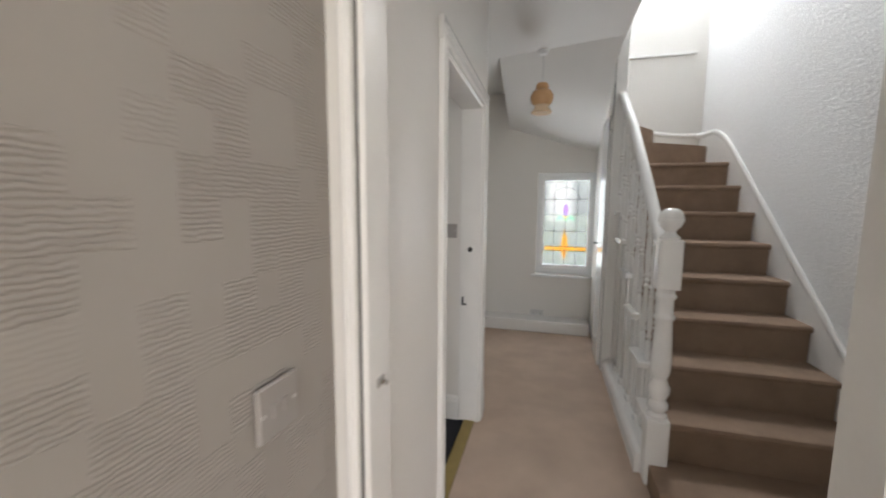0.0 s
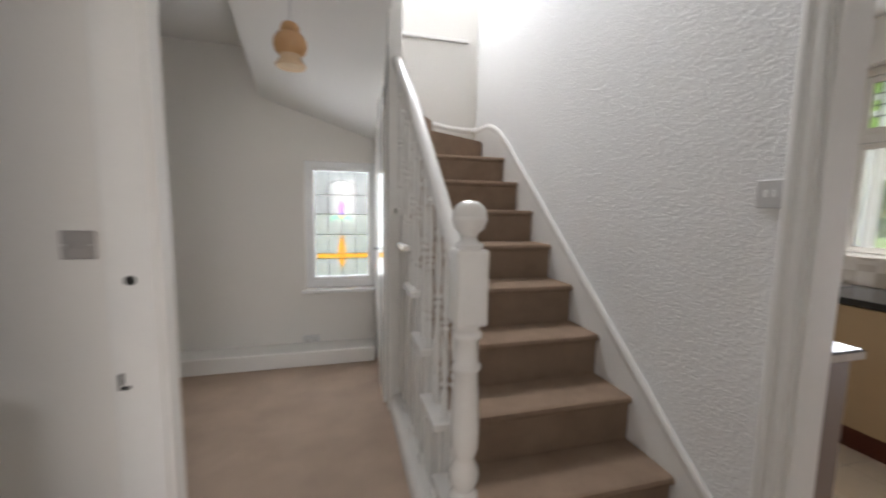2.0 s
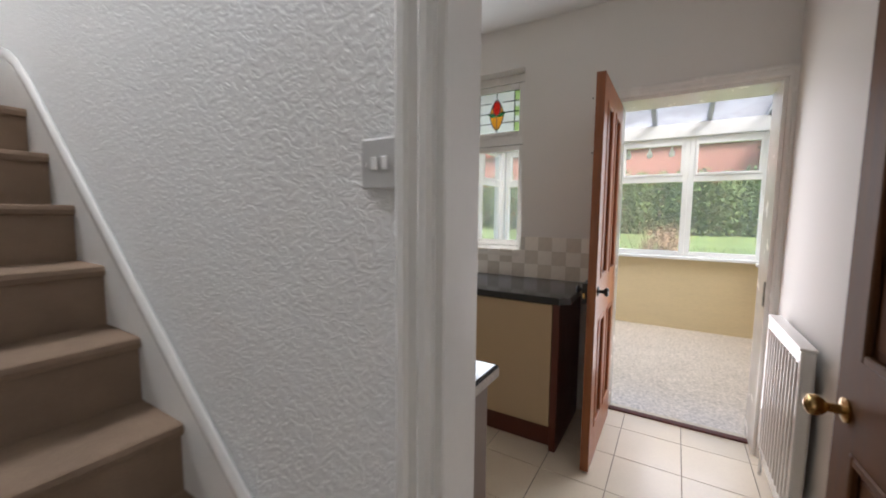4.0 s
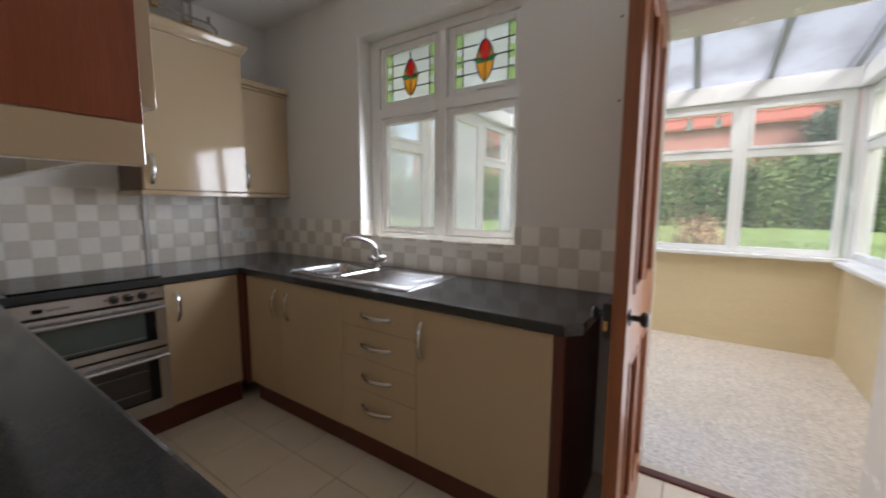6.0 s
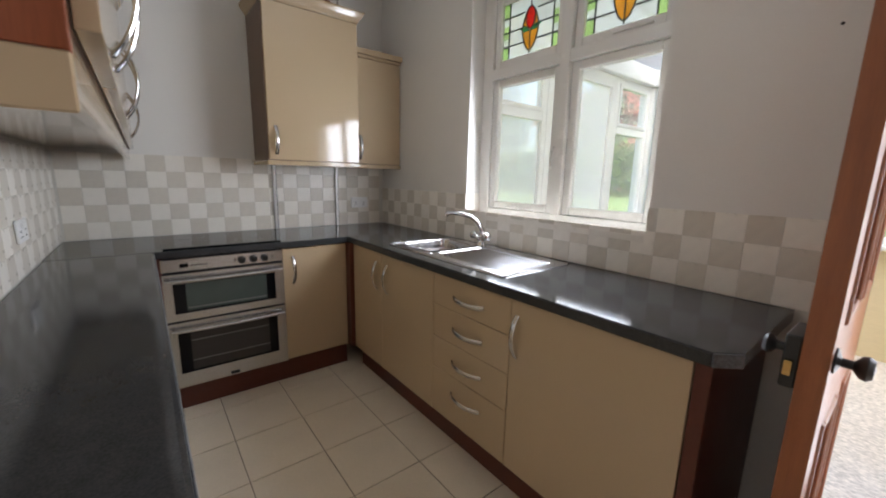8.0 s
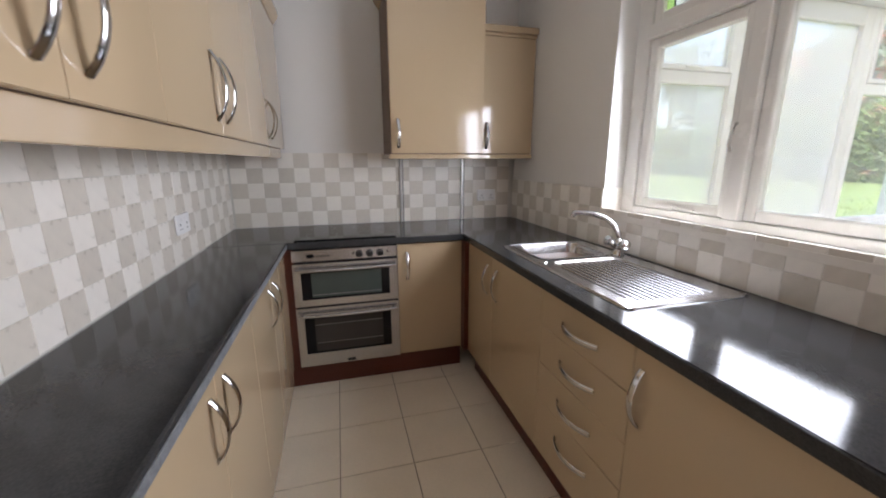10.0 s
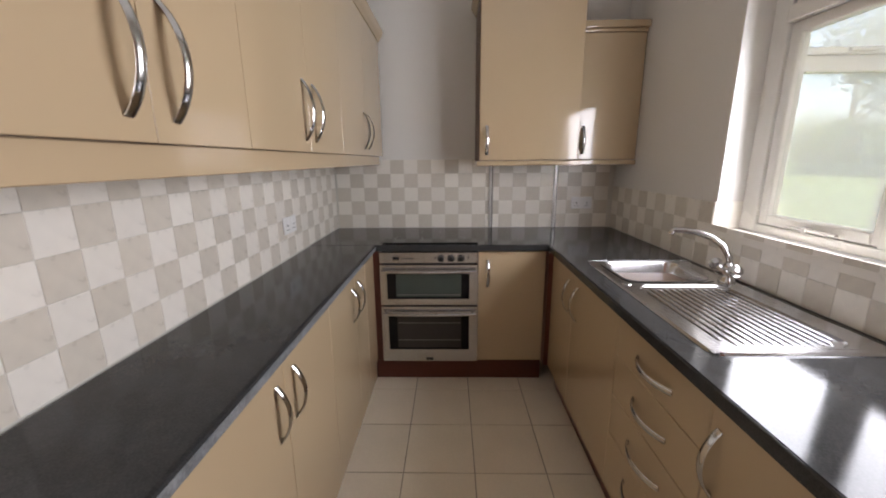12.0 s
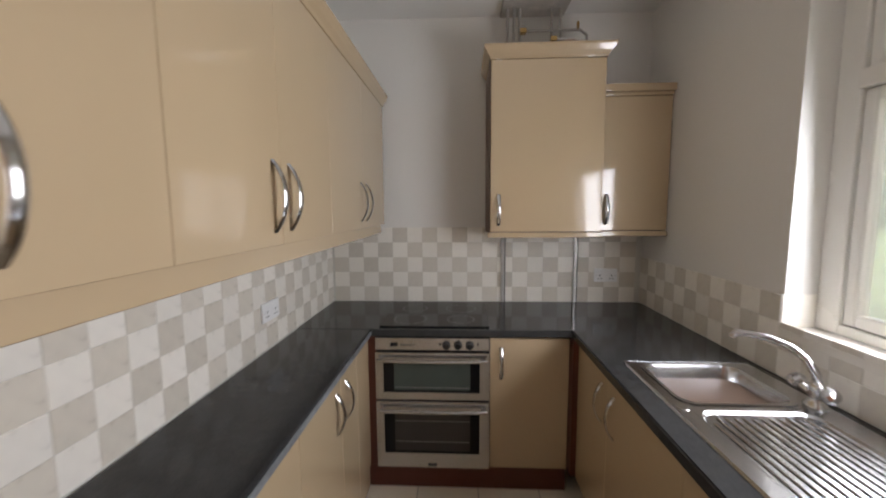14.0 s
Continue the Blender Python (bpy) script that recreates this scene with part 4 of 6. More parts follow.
for i in range(13):
    x = 3.664 + i * 0.0248
    inset = 0.03 if i in (0, 12) else 0.0
    bm = bmesh.new()
    sweep(bm, [(x, SKY0 + 0.052 + inset, 0.9050), (x, SKY0 + 0.062 + inset, 0.9070), (x, 3.415 - inset, 0.9070), (x, 3.430 - inset, 0.9050)], 0.0044, 0.0025, 8)
    part("rib", bm, SINK_STEEL, sink, smooth=True)
bm = bmesh.new()
for a, b in zip([ring(bm, SKX0, SKX1, SKY0, SKY1, 0.03, 0.9052), 0], [ring(bm, SKX0 - 0.004, SKX1 + 0.004, SKY0 - 0.004, SKY1 + 0.004, 0.034, 0.9052), 0]):
    if a:
        up = ring(bm, SKX0 + 0.001, SKX1 - 0.001, SKY0 + 0.001, SKY1 - 0.001, 0.03, 0.9125)
        for p, q in ((b, up),):
            for i in range(len(p)):
                bm.faces.new((p[i], p[(i + 1) % len(p)], q[(i + 1) % len(q)], q[i]))
part("rolled_edge", bm, SINK_STEEL, sink, smooth=True)
bm = bmesh.new()
lathe(bm, [(0.0, 0.9112), (0.022, 0.9112), (0.020, 0.914), (0.0, 0.914)], (3.620, 3.478, 0), 16)
part("plug_hole_cover", bm, CHROME, sink, smooth=True)

tap = thing("mixer_tap", (4.03, 3.50, 0.91), "chrome mixer tap with two capstan heads and a curved spout", "tap")
bm = bmesh.new()
lathe(bm, [(0.030, 0.911), (0.030, 0.918), (0.021, 0.928), (0.019, 0.945), (0.022, 0.955), (0.022, 0.975), (0.016, 0.985), (0.012, 0.99)], (4.025, 3.50, 0), 18)
part("body", bm, CHROME, tap, smooth=True)
bm = bmesh.new()
pts = [(4.030, 3.50, 0.97), (4.026, 3.508, 1.01), (4.010, 3.528, 1.05), (3.985, 3.558, 1.078), (3.945, 3.592, 1.094), (3.90, 3.620, 1.100), (3.870, 3.636, 1.098), (3.862, 3.640, 1.080)]
sweep(bm, pts, 0.0125, 0.0125, 12)
part("spout", bm, CHROME, tap, "curved chrome spout", smooth=True)
for s in (-1, 1):
    bm = bmesh.new()
    cx, cy = 4.025 + 0.0 * s, 3.50 + 0.045 * s
    sweep(bm, [(4.025, 3.50, 0.945), (4.02, 3.50 + 0.025 * s, 0.952), (4.014, 3.50 + 0.042 * s, 0.962)], 0.013, 0.013, 10)
    part("valve_arm", bm, CHROME, tap, smooth=True)
    bm = bmesh.new()
    lathe(bm, [(0.0, 0.0), (0.016, 0.001), (0.024, 0.010), (0.026, 0.020), (0.022, 0.032), (0.010, 0.038), (0.0, 0.039)], (0, 0, 0), 8)
    part("tap_head", bm, CHROME, tap, "faceted chrome tap head", smooth=False, m=Matrix.Translation((4.014, 3.50 + 0.040 * s, 0.960)) @ Euler((radians(-55 * s), radians(-12), 0)).to_matrix().to_4x4())

# wall cabinets over the narrow worktop
XW = 2.445


def wall_cabinet(y0, ys, y1, label, handles):
    u = thing("wall_cabinet", (XW, y0, 1.42), label, "wall cabinet", "wall cabinets")
    part("body", boxes((2.085, XW - 0.020, y0 + 0.001, y1 - 0.001, 1.424, 2.165)), CARCASS, u)
    part("bottom_panel", boxes((2.085, 2.403, max(y0, 2.365) + 0.001, y1 - 0.001, 1.416, 1.4235)), BEIGE_GLOSS, u, "pale beige underside")
    for (a, b), h in zip(((y0, ys), (ys, y1)), handles):
        d = part("door", boxes((XW - 0.019, XW, a + 0.0008, b - 0.0008, 1.424, 2.165), bev=0.001), BEIGE_GLOSS, u, "high-gloss beige door")
        bow_handle(d, (XW, h, 1.556), 0.19, (1, 0, 0), depth=0.034)
    return u


wall_cabinet(2.362, 2.669, 2.972, "beige high-gloss wall cabinet with chrome bow handles", (2.618, 2.721))
wall_cabinet(2.972, 3.384, 3.790, "beige high-gloss wall cabinet with chrome bow handles", (3.338, 3.433))
wall_cabinet(3.790, 4.275, 4.800, "beige high-gloss wall cabinet next to the back wall", (4.225, 4.330))
solid("end_panel", boxes((2.085, XW - 0.021, 2.345, 2.361, 1.402, 2.165), bev=0.001), BROWN_PANEL, "red-brown veneered end panel of the wall cabinets", "end panel")
pelmet = thing("pelmet", (2.41, 2.345, 1.36), "beige light pelmet under the wall cabinets", "pelmet")
part("front_board", boxes((2.404, 2.422, 2.3635, 4.80, 1.366, 1.4235), bev=0.002), BEIGE_GLOSS, pelmet)
part("end_board", boxes((2.085, 2.424, 2.345, 2.363, 1.352, 1.4015), bev=0.002), BEIGE_GLOSS, pelmet)
bm = bmesh.new()
prism(bm, [(2.085, 2.166), (XW + 0.004, 2.166), (XW + 0.010, 2.178), (XW + 0.022, 2.195), (XW + 0.034, 2.222), (XW + 0.034, 2.232), (2.085, 2.232)], "y", 2.327, 4.815)
solid("cornice", bm, BEIGE_GLOSS, "beige moulded cornice on the wall cabinets", "cornice")

# boiler cabinet and small corner cabinet
boiler = thing("boiler_cabinet", (3.4, 4.455, 1.37), "tall beige high-gloss boiler cabinet with a flared cornice", "wall cabinet", "wall cabinets")
part("body", boxes((3.100, 3.708, 4.476, YB, 1.388, 2.305)), CARCASS, boiler, "grey-brown cabinet sides")
d = part("door", boxes((3.104, 3.706, 4.455, 4.474, 1.392, 2.303), bev=0.002), BEIGE_GLOSS, boiler, "high-gloss beige door")
bow_handle(d, (3.148, 4.455, 1.51), 0.17, (0, -1, 0))
part("bottom_rail", boxes((3.088, 3.712, 4.448, YB, 1.358, 1.387), bev=0.004), BEIGE_GLOSS, boiler)
bm = bmesh.new()
out = [(0.0, 2.306), (0.004, 2.318), (0.018, 2.335), (0.034, 2.36), (0.036, 2.372)]
lo = None
for d0, z in out:
    cur = [bm.verts.new(p) for p in ((3.100 - d0, YB, z), (3.100 - d0, 4.455 - d0, z), (3.712 + d0, 4.455 - d0, z), (3.712 + d0, YB, z))]
    if lo:
        for i in range(3):
            bm.faces.new((lo[i], lo[i + 1], cur[i + 1], cur[i]))
    lo = cur
bm.faces.new(lo)
part("cornice", bm, BEIGE_GLOSS, boiler, "flared beige cornice")
small = thing("wall_cabinet", (3.9, 4.55, 1.37), "small beige high-gloss wall cabinet in the corner", "wall cabinet", "wall cabinets")
part("body", boxes((3.714, 4.106, 4.571, YB, 1.388, 2.13)), CARCASS, small)
d = part("door", boxes((3.716, 4.104, 4.55, 4.569, 1.392, 2.128), bev=0.002), BEIGE_GLOSS, small, "high-gloss beige door")
bow_handle(d, (3.762, 4.55, 1.51), 0.17, (0, -1, 0))
part("bottom_rail", boxes((3.713, 4.106, 4.542, YB, 1.358, 1.387), bev=0.004), BEIGE_GLOSS, small)
part("cornice", boxes((3.714, 4.107, 4.542, YB, 2.131, 2.15), (3.714, 4.109, 4.522, YB, 2.15, 2.19), bev=0.006, seg=2), BEIGE_GLOSS, small, "beige cornice")
# pipes above the boiler
pipes = thing("boiler_pipes", (3.4, 4.7, 2.37), "painted copper boiler pipes with valves up to the ceiling", "pipes")
for x, y in ((3.215, 4.70), (3.250, 4.68), (3.285, 4.70), (3.47, 4.70), (3.52, 4.70)):
    bm = bmesh.new()
    sweep(bm, [(x, y, 2.35), (x, y, CEIL)], 0.0085, 0.0085, 8)
    part("pipe", bm, COPPER, pipes, smooth=True)
bm = bmesh.new()
sweep(bm, [(3.16, 4.68, 2.36), (3.16, 4.68, 2.43), (3.165, 4.68, 2.45), (3.23, 4.68, 2.455), (3.25, 4.68, 2.47)], 0.009, 0.009, 8)
part("pipe", bm, COPPER, pipes, smooth=True)
bm = bmesh.new()
sweep(bm, [(3.29, 4.66, 2.53), (3.62, 4.66, 2.53), (3.66, 4.66, 2.50), (3.66, 4.66, 2.36)], 0.008, 0.008, 8)
part("pipe", bm, COPPER, pipes, smooth=True)
bm = bmesh.new()
sweep(bm, [(3.47, 4.66, 2.48), (3.58, 4.64, 2.47), (3.64, 4.64, 2.45), (3.655, 4.64, 2.40)], 0.011, 0.011, 8)
part("hose", bm, CHROME, pipes, "braided filling hose", smooth=True)
for r in ((3.282, 3.318, 4.645, 4.68, 2.515, 2.545), (3.455, 3.49, 4.64, 4.68, 2.465, 2.495), (3.60, 3.612, 4.64, 4.66, 2.53, 2.57)):
    part("valve", boxes(r, bev=0.004), BRASS, pipes, "small valve")
bm = bmesh.new()
lathe(bm, [(0.03, 2.372), (0.032, 2.38), (0.032, 2.43), (0.026, 2.44), (0.0, 2.44)], (3.16, 4.66, 0), 14)
part("air_vent", bm, SOCKET_WHITE, pipes, smooth=True)
solid("ceiling_collar", boxes((3.18, 3.56, 4.60, 4.80, CEIL - 0.03, CEIL - 0.001), bev=0.004), mat("bare_plaster_patch", (0.42, 0.39, 0.35), 0.9, var=0.3, scale=20), "rough plaster patch where the pipes pass the ceiling", "plaster", kind="structure")
# vertical trims on the back tiles
for x in (3.213, 3.678):
    t = thing("pipe_cover", (x, YB - 0.02, 0.905), "slim vertical metal trim covering a pipe on the tiles", "pipe", "pipe covers")
    part("strip", boxes((x - 0.011, x + 0.011, YB - 0.032, YB - 0.010, 0.9055, 1.357), bev=0.004), TRUNKING, t)
    # Solid dark strip that paints the shade along the trim's side.
    part("shadow_gap", boxes((x + 0.012, x + 0.017, YB - 0.022, YB - 0.011, 0.9055, 1.357)), CREVICE, t)


def socket(x, y, z, out, w=0.147, h=0.087, name="double_socket", label="white plastic double power socket", material=None, rocker=True):
    """Wall plate that faces along out."""
    o = Vector(out)
    side = Vector((-o.y, o.x, 0))
    t = thing(name, (x, y, z), label, "socket" if "socket" in name else "switch")
    def slab(bm, a, b, c, d, t0, t1, bev):
        p, q = Vector((x, y, z)) + side * a + o * t0, Vector((x, y, z)) + side * b + o * t1
        box(bm, min(p.x, q.x), max(p.x, q.x), min(p.y, q.y), max(p.y, q.y), z + c, z + d, bev)
        return bm
    part("plate", slab(bmesh.new(), -w / 2, w / 2, -h / 2, h / 2, 0.0, 0.010, 0.003), material or SOCKET_WHITE, t)
    if rocker:
        for s in (-1, 1):
            part("rocker", slab(bmesh.new(), s * w * 0.14 - 0.006, s * w * 0.14 + 0.006, 0.008 if w > 0.1 else -0.011, 0.030 if w > 0.1 else 0.011, 0.010, 0.014, 0.001), material if material is DARKER_PLATE else SOCKET_WHITE, t)
    if w > 0.1:
        for s in (-1, 1):
            for a, b, c, d in ((-0.0035, 0.0035, -0.006, 0.004), (-0.013, -0.006, -0.024, -0.019), (0.006, 0.013, -0.024, -0.019)):
                part("pin_hole", slab(bmesh.new(), s * w * 0.25 + a, s * w * 0.25 + b, c, d, 0.010, 0.0103, 0), CREVICE, t)
    for s in (-1, 1):
        part("screw", slab(bmesh.new(), s * w * 0.40 - 0.003, s * w * 0.40 + 0.003, -0.003, 0.003, 0.010, 0.0108, 0), METAL_PLATE, t)
    return t


socket(3.876, YB - 0.0145, 1.085, (0, -1, 0))
socket(XK + 0.0145, 3.965, 1.075, (1, 0, 0))
socket(XS - 0.003, 2.072, 1.45, (-1, 0, 0), 0.088, 0.088, "light_switch", "grey metal two-gang light switch on relief wallpaper", METAL_PLATE)
socket(0.37, YB - 0.032, 0.155, (0, -1, 0), 0.15, 0.09, "double_socket", "grey double power socket above the boxed skirting", METAL_PLATE, False)
socket(0.052, 0.735, 1.10, (1, 0, 0), 0.09, 0.088, "light_switch", "grey light switch on the combed wallpaper", DARKER_PLATE)
socket(-0.135, 2.598, 1.26, (0, -1, 0), 0.088, 0.088, "light_switch", "grey light switch in the side room", DARKER_PLATE)

# ---- windows ----


def disc(bm, pts, axis, a, b):
    prism(bm, pts, axis, a, b)
    return bm


def ellipse(cx, cz, rx, rz, n=16, pinch=0.0):
    return [(cx + rx * math.cos(2 * math.pi * i / n) * (1 - pinch * abs(math.sin(2 * math.pi * i / n))), cz + rz * math.sin(2 * math.pi * i / n)) for i in range(n)]


def pane(name, bm, material, parent, label=""):
    o = part(name, bm, material, parent, label)
    o.visible_shadow = False
    return o


# kitchen window in its deep reveal
KW = thing("window_1", (XR + 0.13, 2.60, 1.06), "white-painted four-light casement window with stained top lights", "window", kind="structure")
WX = XR + 0.14
Y0, Y9, ZB, ZT, YM, ZM = 2.60, 3.745, 1.085, 2.405, 3.140, 1.920
part("window_frame", boxes((WX - 0.03, WX + 0.05, Y0, Y0 + 0.035, ZB, ZT), (WX - 0.03, WX + 0.05, Y9 - 0.085, Y9, ZB, ZT), (WX - 0.03, WX + 0.05, Y0 + 0.035, Y9 - 0.085, ZT - 0.058, ZT), (WX - 0.03, WX + 0.05, Y0 + 0.035, Y9 - 0.085, ZB, ZB + 0.035), bev=0.004), CREAM_PAINT, KW)
part("mullion", boxes((WX - 0.045, WX + 0.05, YM - 0.03, YM + 0.03, ZB + 0.035, ZT - 0.058), bev=0.006, seg=2), CREAM_PAINT, KW)
part("transom", boxes((WX - 0.045, WX + 0.05, Y0 + 0.035, YM - 0.03, ZM - 0.03, ZM + 0.03), (WX - 0.045, WX + 0.05, YM + 0.03, Y9 - 0.085, ZM - 0.03, ZM + 0.03), bev=0.006, seg=2), CREAM_PAINT, KW)
for a, b in ((Y0 + 0.036, YM - 0.031), (YM + 0.031, Y9 - 0.086)):
    for c, d, low in ((ZB + 0.036, ZM - 0.031, True), (ZM + 0.031, ZT - 0.059, False)):
        w = 0.042 if low else 0.045
        s = part("sash", boxes((WX - 0.02, WX + 0.025, a, a + w, c, d), (WX - 0.02, WX + 0.025, b - w, b, c, d), (WX - 0.02, WX + 0.025, a + w, b - w, c, c + w), (WX - 0.02, WX + 0.025, a + w, b - w, d - w, d), bev=0.005), CREAM_PAINT, KW)
        if low:
            pane("pane", boxes((WX + 0.001, WX + 0.005, a + w, b - w, c + w, d - w)), KITCHEN_GLASS, s)
            continue
        ga, gb, gc, gd = a + w, b - w, c + w, d - w
        pane("pane", boxes((WX + 0.002, WX + 0.005, ga, gb, gc, gd)), RIPPLED, s, "obscured leaded glass")
        cy, cz, hw, hh = (ga + gb) / 2, (gc + gd) / 2, 0.058, (gd - gc) * 0.42
        def glow(name, outline, m, lift):
            pane(name, disc(bmesh.new(), outline, "x", WX + 0.0018 - lift, WX + 0.0019 - lift + 0.0006), m, s)
        glow("amber_piece", ellipse(cy, cz - hh * 0.12, hw, hh * 0.88, 18, 0.25), G_YELLOW, 0.0004)
        glow("red_piece", ellipse(cy, cz + hh * 0.32, hw * 0.56, hh * 0.45, 16), G_RED, 0.0014)
        for q in (-1, 1):
            glow("green_piece", [(cy, cz - hh * 0.22), (cy + q * 0.045, cz - hh * 0.22), (cy + q * 0.085, cz + hh * 0.02), (cy + q * 0.05, cz + hh * 0.05), (cy + q * 0.01, cz - hh * 0.05)], G_GREEN, 0.0024)
        for yy in (ga, gb - 0.045):
            for zz in (gc, (gc + gd) / 2 - 0.035, gd - 0.07):
                glow("lime_piece", [(yy, zz), (yy + 0.045, zz), (yy + 0.045, zz + 0.07), (yy, zz + 0.07)], G_LIME, 0.0004)
        bm = bmesh.new()
        L0, L1 = WX - 0.003, WX + 0.006
        for zz in (gc + 0.075, cz, gd - 0.075):
            for p, q in ((ga, cy - hw * 0.8), (cy + hw * 0.8, gb)):
                box(bm, L0, L1, p, q, zz - 0.003, zz + 0.003)
        for yy in (ga + 0.045, gb - 0.045):
            box(bm, L0, L1, yy - 0.003, yy + 0.003, gc, gd)
        box(bm, L0, L1, cy - 0.0025, cy + 0.0025, gc, cz - hh * 0.2)
        box(bm, L0, L1, cy - 0.0025, cy + 0.0025, cz + hh * 0.76, gd)
        for el in (ellipse(cy, cz - hh * 0.12, hw, hh * 0.88, 18, 0.25), ellipse(cy, cz + hh * 0.32, hw * 0.56, hh * 0.45, 16)):
            for p, q in zip(el, el[1:] + el[:1]):
                sweep(bm, [(WX, p[0], p[1]), (WX, q[0], q[1])], 0.0042, 0.004, 4, up=(1, 0, 0))
        part("lead_cames", bm, LEAD, s, "dark lead cames")
    # stay along the foot of the casement
stay = part("casement_stay", boxes((WX - 0.045, WX - 0.03, 3.30, 3.50, ZB + 0.045, ZB + 0.053), (WX - 0.05, WX - 0.02, 3.40, 3.42, ZB + 0.04, ZB + 0.06), bev=0.002), CREAM_PAINT, KW)
part("casement_stay", boxes((WX - 0.045, WX - 0.03, 2.72, 2.90, ZM + 0.042, ZM + 0.050), bev=0.002), CREAM_PAINT, KW)
bm = bmesh.new()
sweep(bm, [(WX - 0.025, 3.165, 1.47), (WX - 0.05, 3.165, 1.475), (WX - 0.058, 3.17, 1.45), (WX - 0.055, 3.18, 1.40), (WX - 0.05, 3.172, 1.375)], 0.006, 0.006, 8)
part("window_catch", bm, TRUNKING, KW, "small metal window catch", smooth=True)
part("window_sill", boxes((XR - 0.014, WX - 0.031, Y0 + 0.001, Y9 - 0.001, 1.052, 1.084), bev=0.003), TILE_CREAM, KW, "cream tiled window sill")
part("reveal_tile", boxes((XR - 0.010, WX - 0.031, Y9 - 0.008, Y9 - 0.0005, 1.085, 1.205), bev=0.002), TILE_CREAM, KW, "cream tile at the foot of the reveal")

# hall window with a leaded flower
HW = thing("window_2", (0.67, YB + 0.1, 0.63), "white hall window with leaded glass and a stained flower", "window", kind="structure")
HY = YB + 0.085
part("window_frame", boxes((0.335, 0.385, HY - 0.04, HY + 0.04, 0.63, 1.80), (0.925, 1.02, HY - 0.04, HY + 0.04, 0.63, 1.80), (0.385, 0.925, HY - 0.04, HY + 0.04, 1.745, 1.80), (0.385, 0.925, HY - 0.04, HY + 0.04, 0.63, 0.70), bev=0.004), PVC, HW)
part("sash", boxes((0.386, 0.412, HY - 0.05, HY + 0.03, 0.70, 1.745), (0.90, 0.924, HY - 0.05, HY + 0.03, 0.70, 1.745), (0.412, 0.90, HY - 0.05, HY + 0.03, 1.715, 1.745), (0.412, 0.90, HY - 0.05, HY + 0.03, 0.70, 0.735), bev=0.004), PVC, HW)
pane("pane", boxes((0.412, 0.90, HY - 0.002, HY + 0.002, 0.735, 1.715)), FROSTED, HW, "obscured leaded glass")


def hglow(name, outline, m, lift=0.0):
    pane(name, disc(bmesh.new(), outline, "y", HY - 0.0036 - lift, HY - 0.003 - lift), m, HW)


hx = 0.655
hglow("purple_piece", ellipse(hx, 1.375, 0.030, 0.070, 14, 0.2), G_PURPLE)
hglow("amber_piece", [(hx - 0.04, 1.305), (hx, 1.265), (hx + 0.04, 1.305)], G_YELLOW, 0.001)
for q in (-1, 1):
    hglow("green_piece", [(hx, 1.255), (hx + q * 0.05, 1.28), (hx + q * 0.10, 1.25), (hx + q * 0.09, 1.29), (hx + q * 0.05, 1.315), (hx + q * 0.01, 1.285)], G_GREEN, 0.002)
hglow("amber_piece", [(hx, 0.79), (hx + 0.042, 0.92), (hx + 0.030, 1.03), (hx, 1.17), (hx - 0.030, 1.03), (hx - 0.042, 0.92)], G_YELLOW, 0.001)
hglow("amber_piece", [(0.432, 0.905), (0.90, 0.905), (0.90, 0.945), (0.432, 0.945)], G_YELLOW)
bm = bmesh.new()
for z in (0.90, 0.95, 1.13, 1.32, 1.50):
    box(bm, 0.412, 0.90, HY - 0.007, HY + 0.005, z - 0.0025, z + 0.0025)
for x in (0.53, 0.655, 0.78):
    box(bm, x - 0.002, x + 0.002, HY - 0.007, HY + 0.005, 0.735, 1.715)
arc = [(hx + 0.15 * math.cos(radians(a)), 1.50 + 0.14 * math.sin(radians(a))) for a in range(0, 181, 15)]
for p, q in zip(arc, arc[1:]):
    sweep(bm, [(p[0], HY - 0.002, p[1]), (q[0], HY - 0.002, q[1])], 0.003, 0.003, 4, up=(0, 1, 0))
part("lead_cames", bm, mat("grey_lead", (0.42, 0.42, 0.42), 0.5), HW, "thin grey lead lines")
part("window_sill", boxes((0.295, 1.02, YB - 0.075, YB + 0.045, 0.600, 0.629), bev=0.006, seg=2), PVC, HW)
bm = boxes((0.386, 0.396, HY - 0.062, HY - 0.05, 0.76, 0.86), bev=0.003)
part("window_handle", bm, PVC, HW)

# unseen front window glazing, assumed behind the walk
FWN = thing("window_3", (1.05, -2.56, 0.9), "plain front window assumed out of view", "window", kind="structure")
part("window_frame", boxes((0.4, 0.45, -2.60, -2.52, 0.9, 2.2), (1.65, 1.7, -2.60, -2.52, 0.9, 2.2), (0.45, 1.65, -2.60, -2.52, 0.9, 0.95), (0.45, 1.65, -2.60, -2.52, 2.15, 2.2)), PVC, FWN)

# ---- doors ----


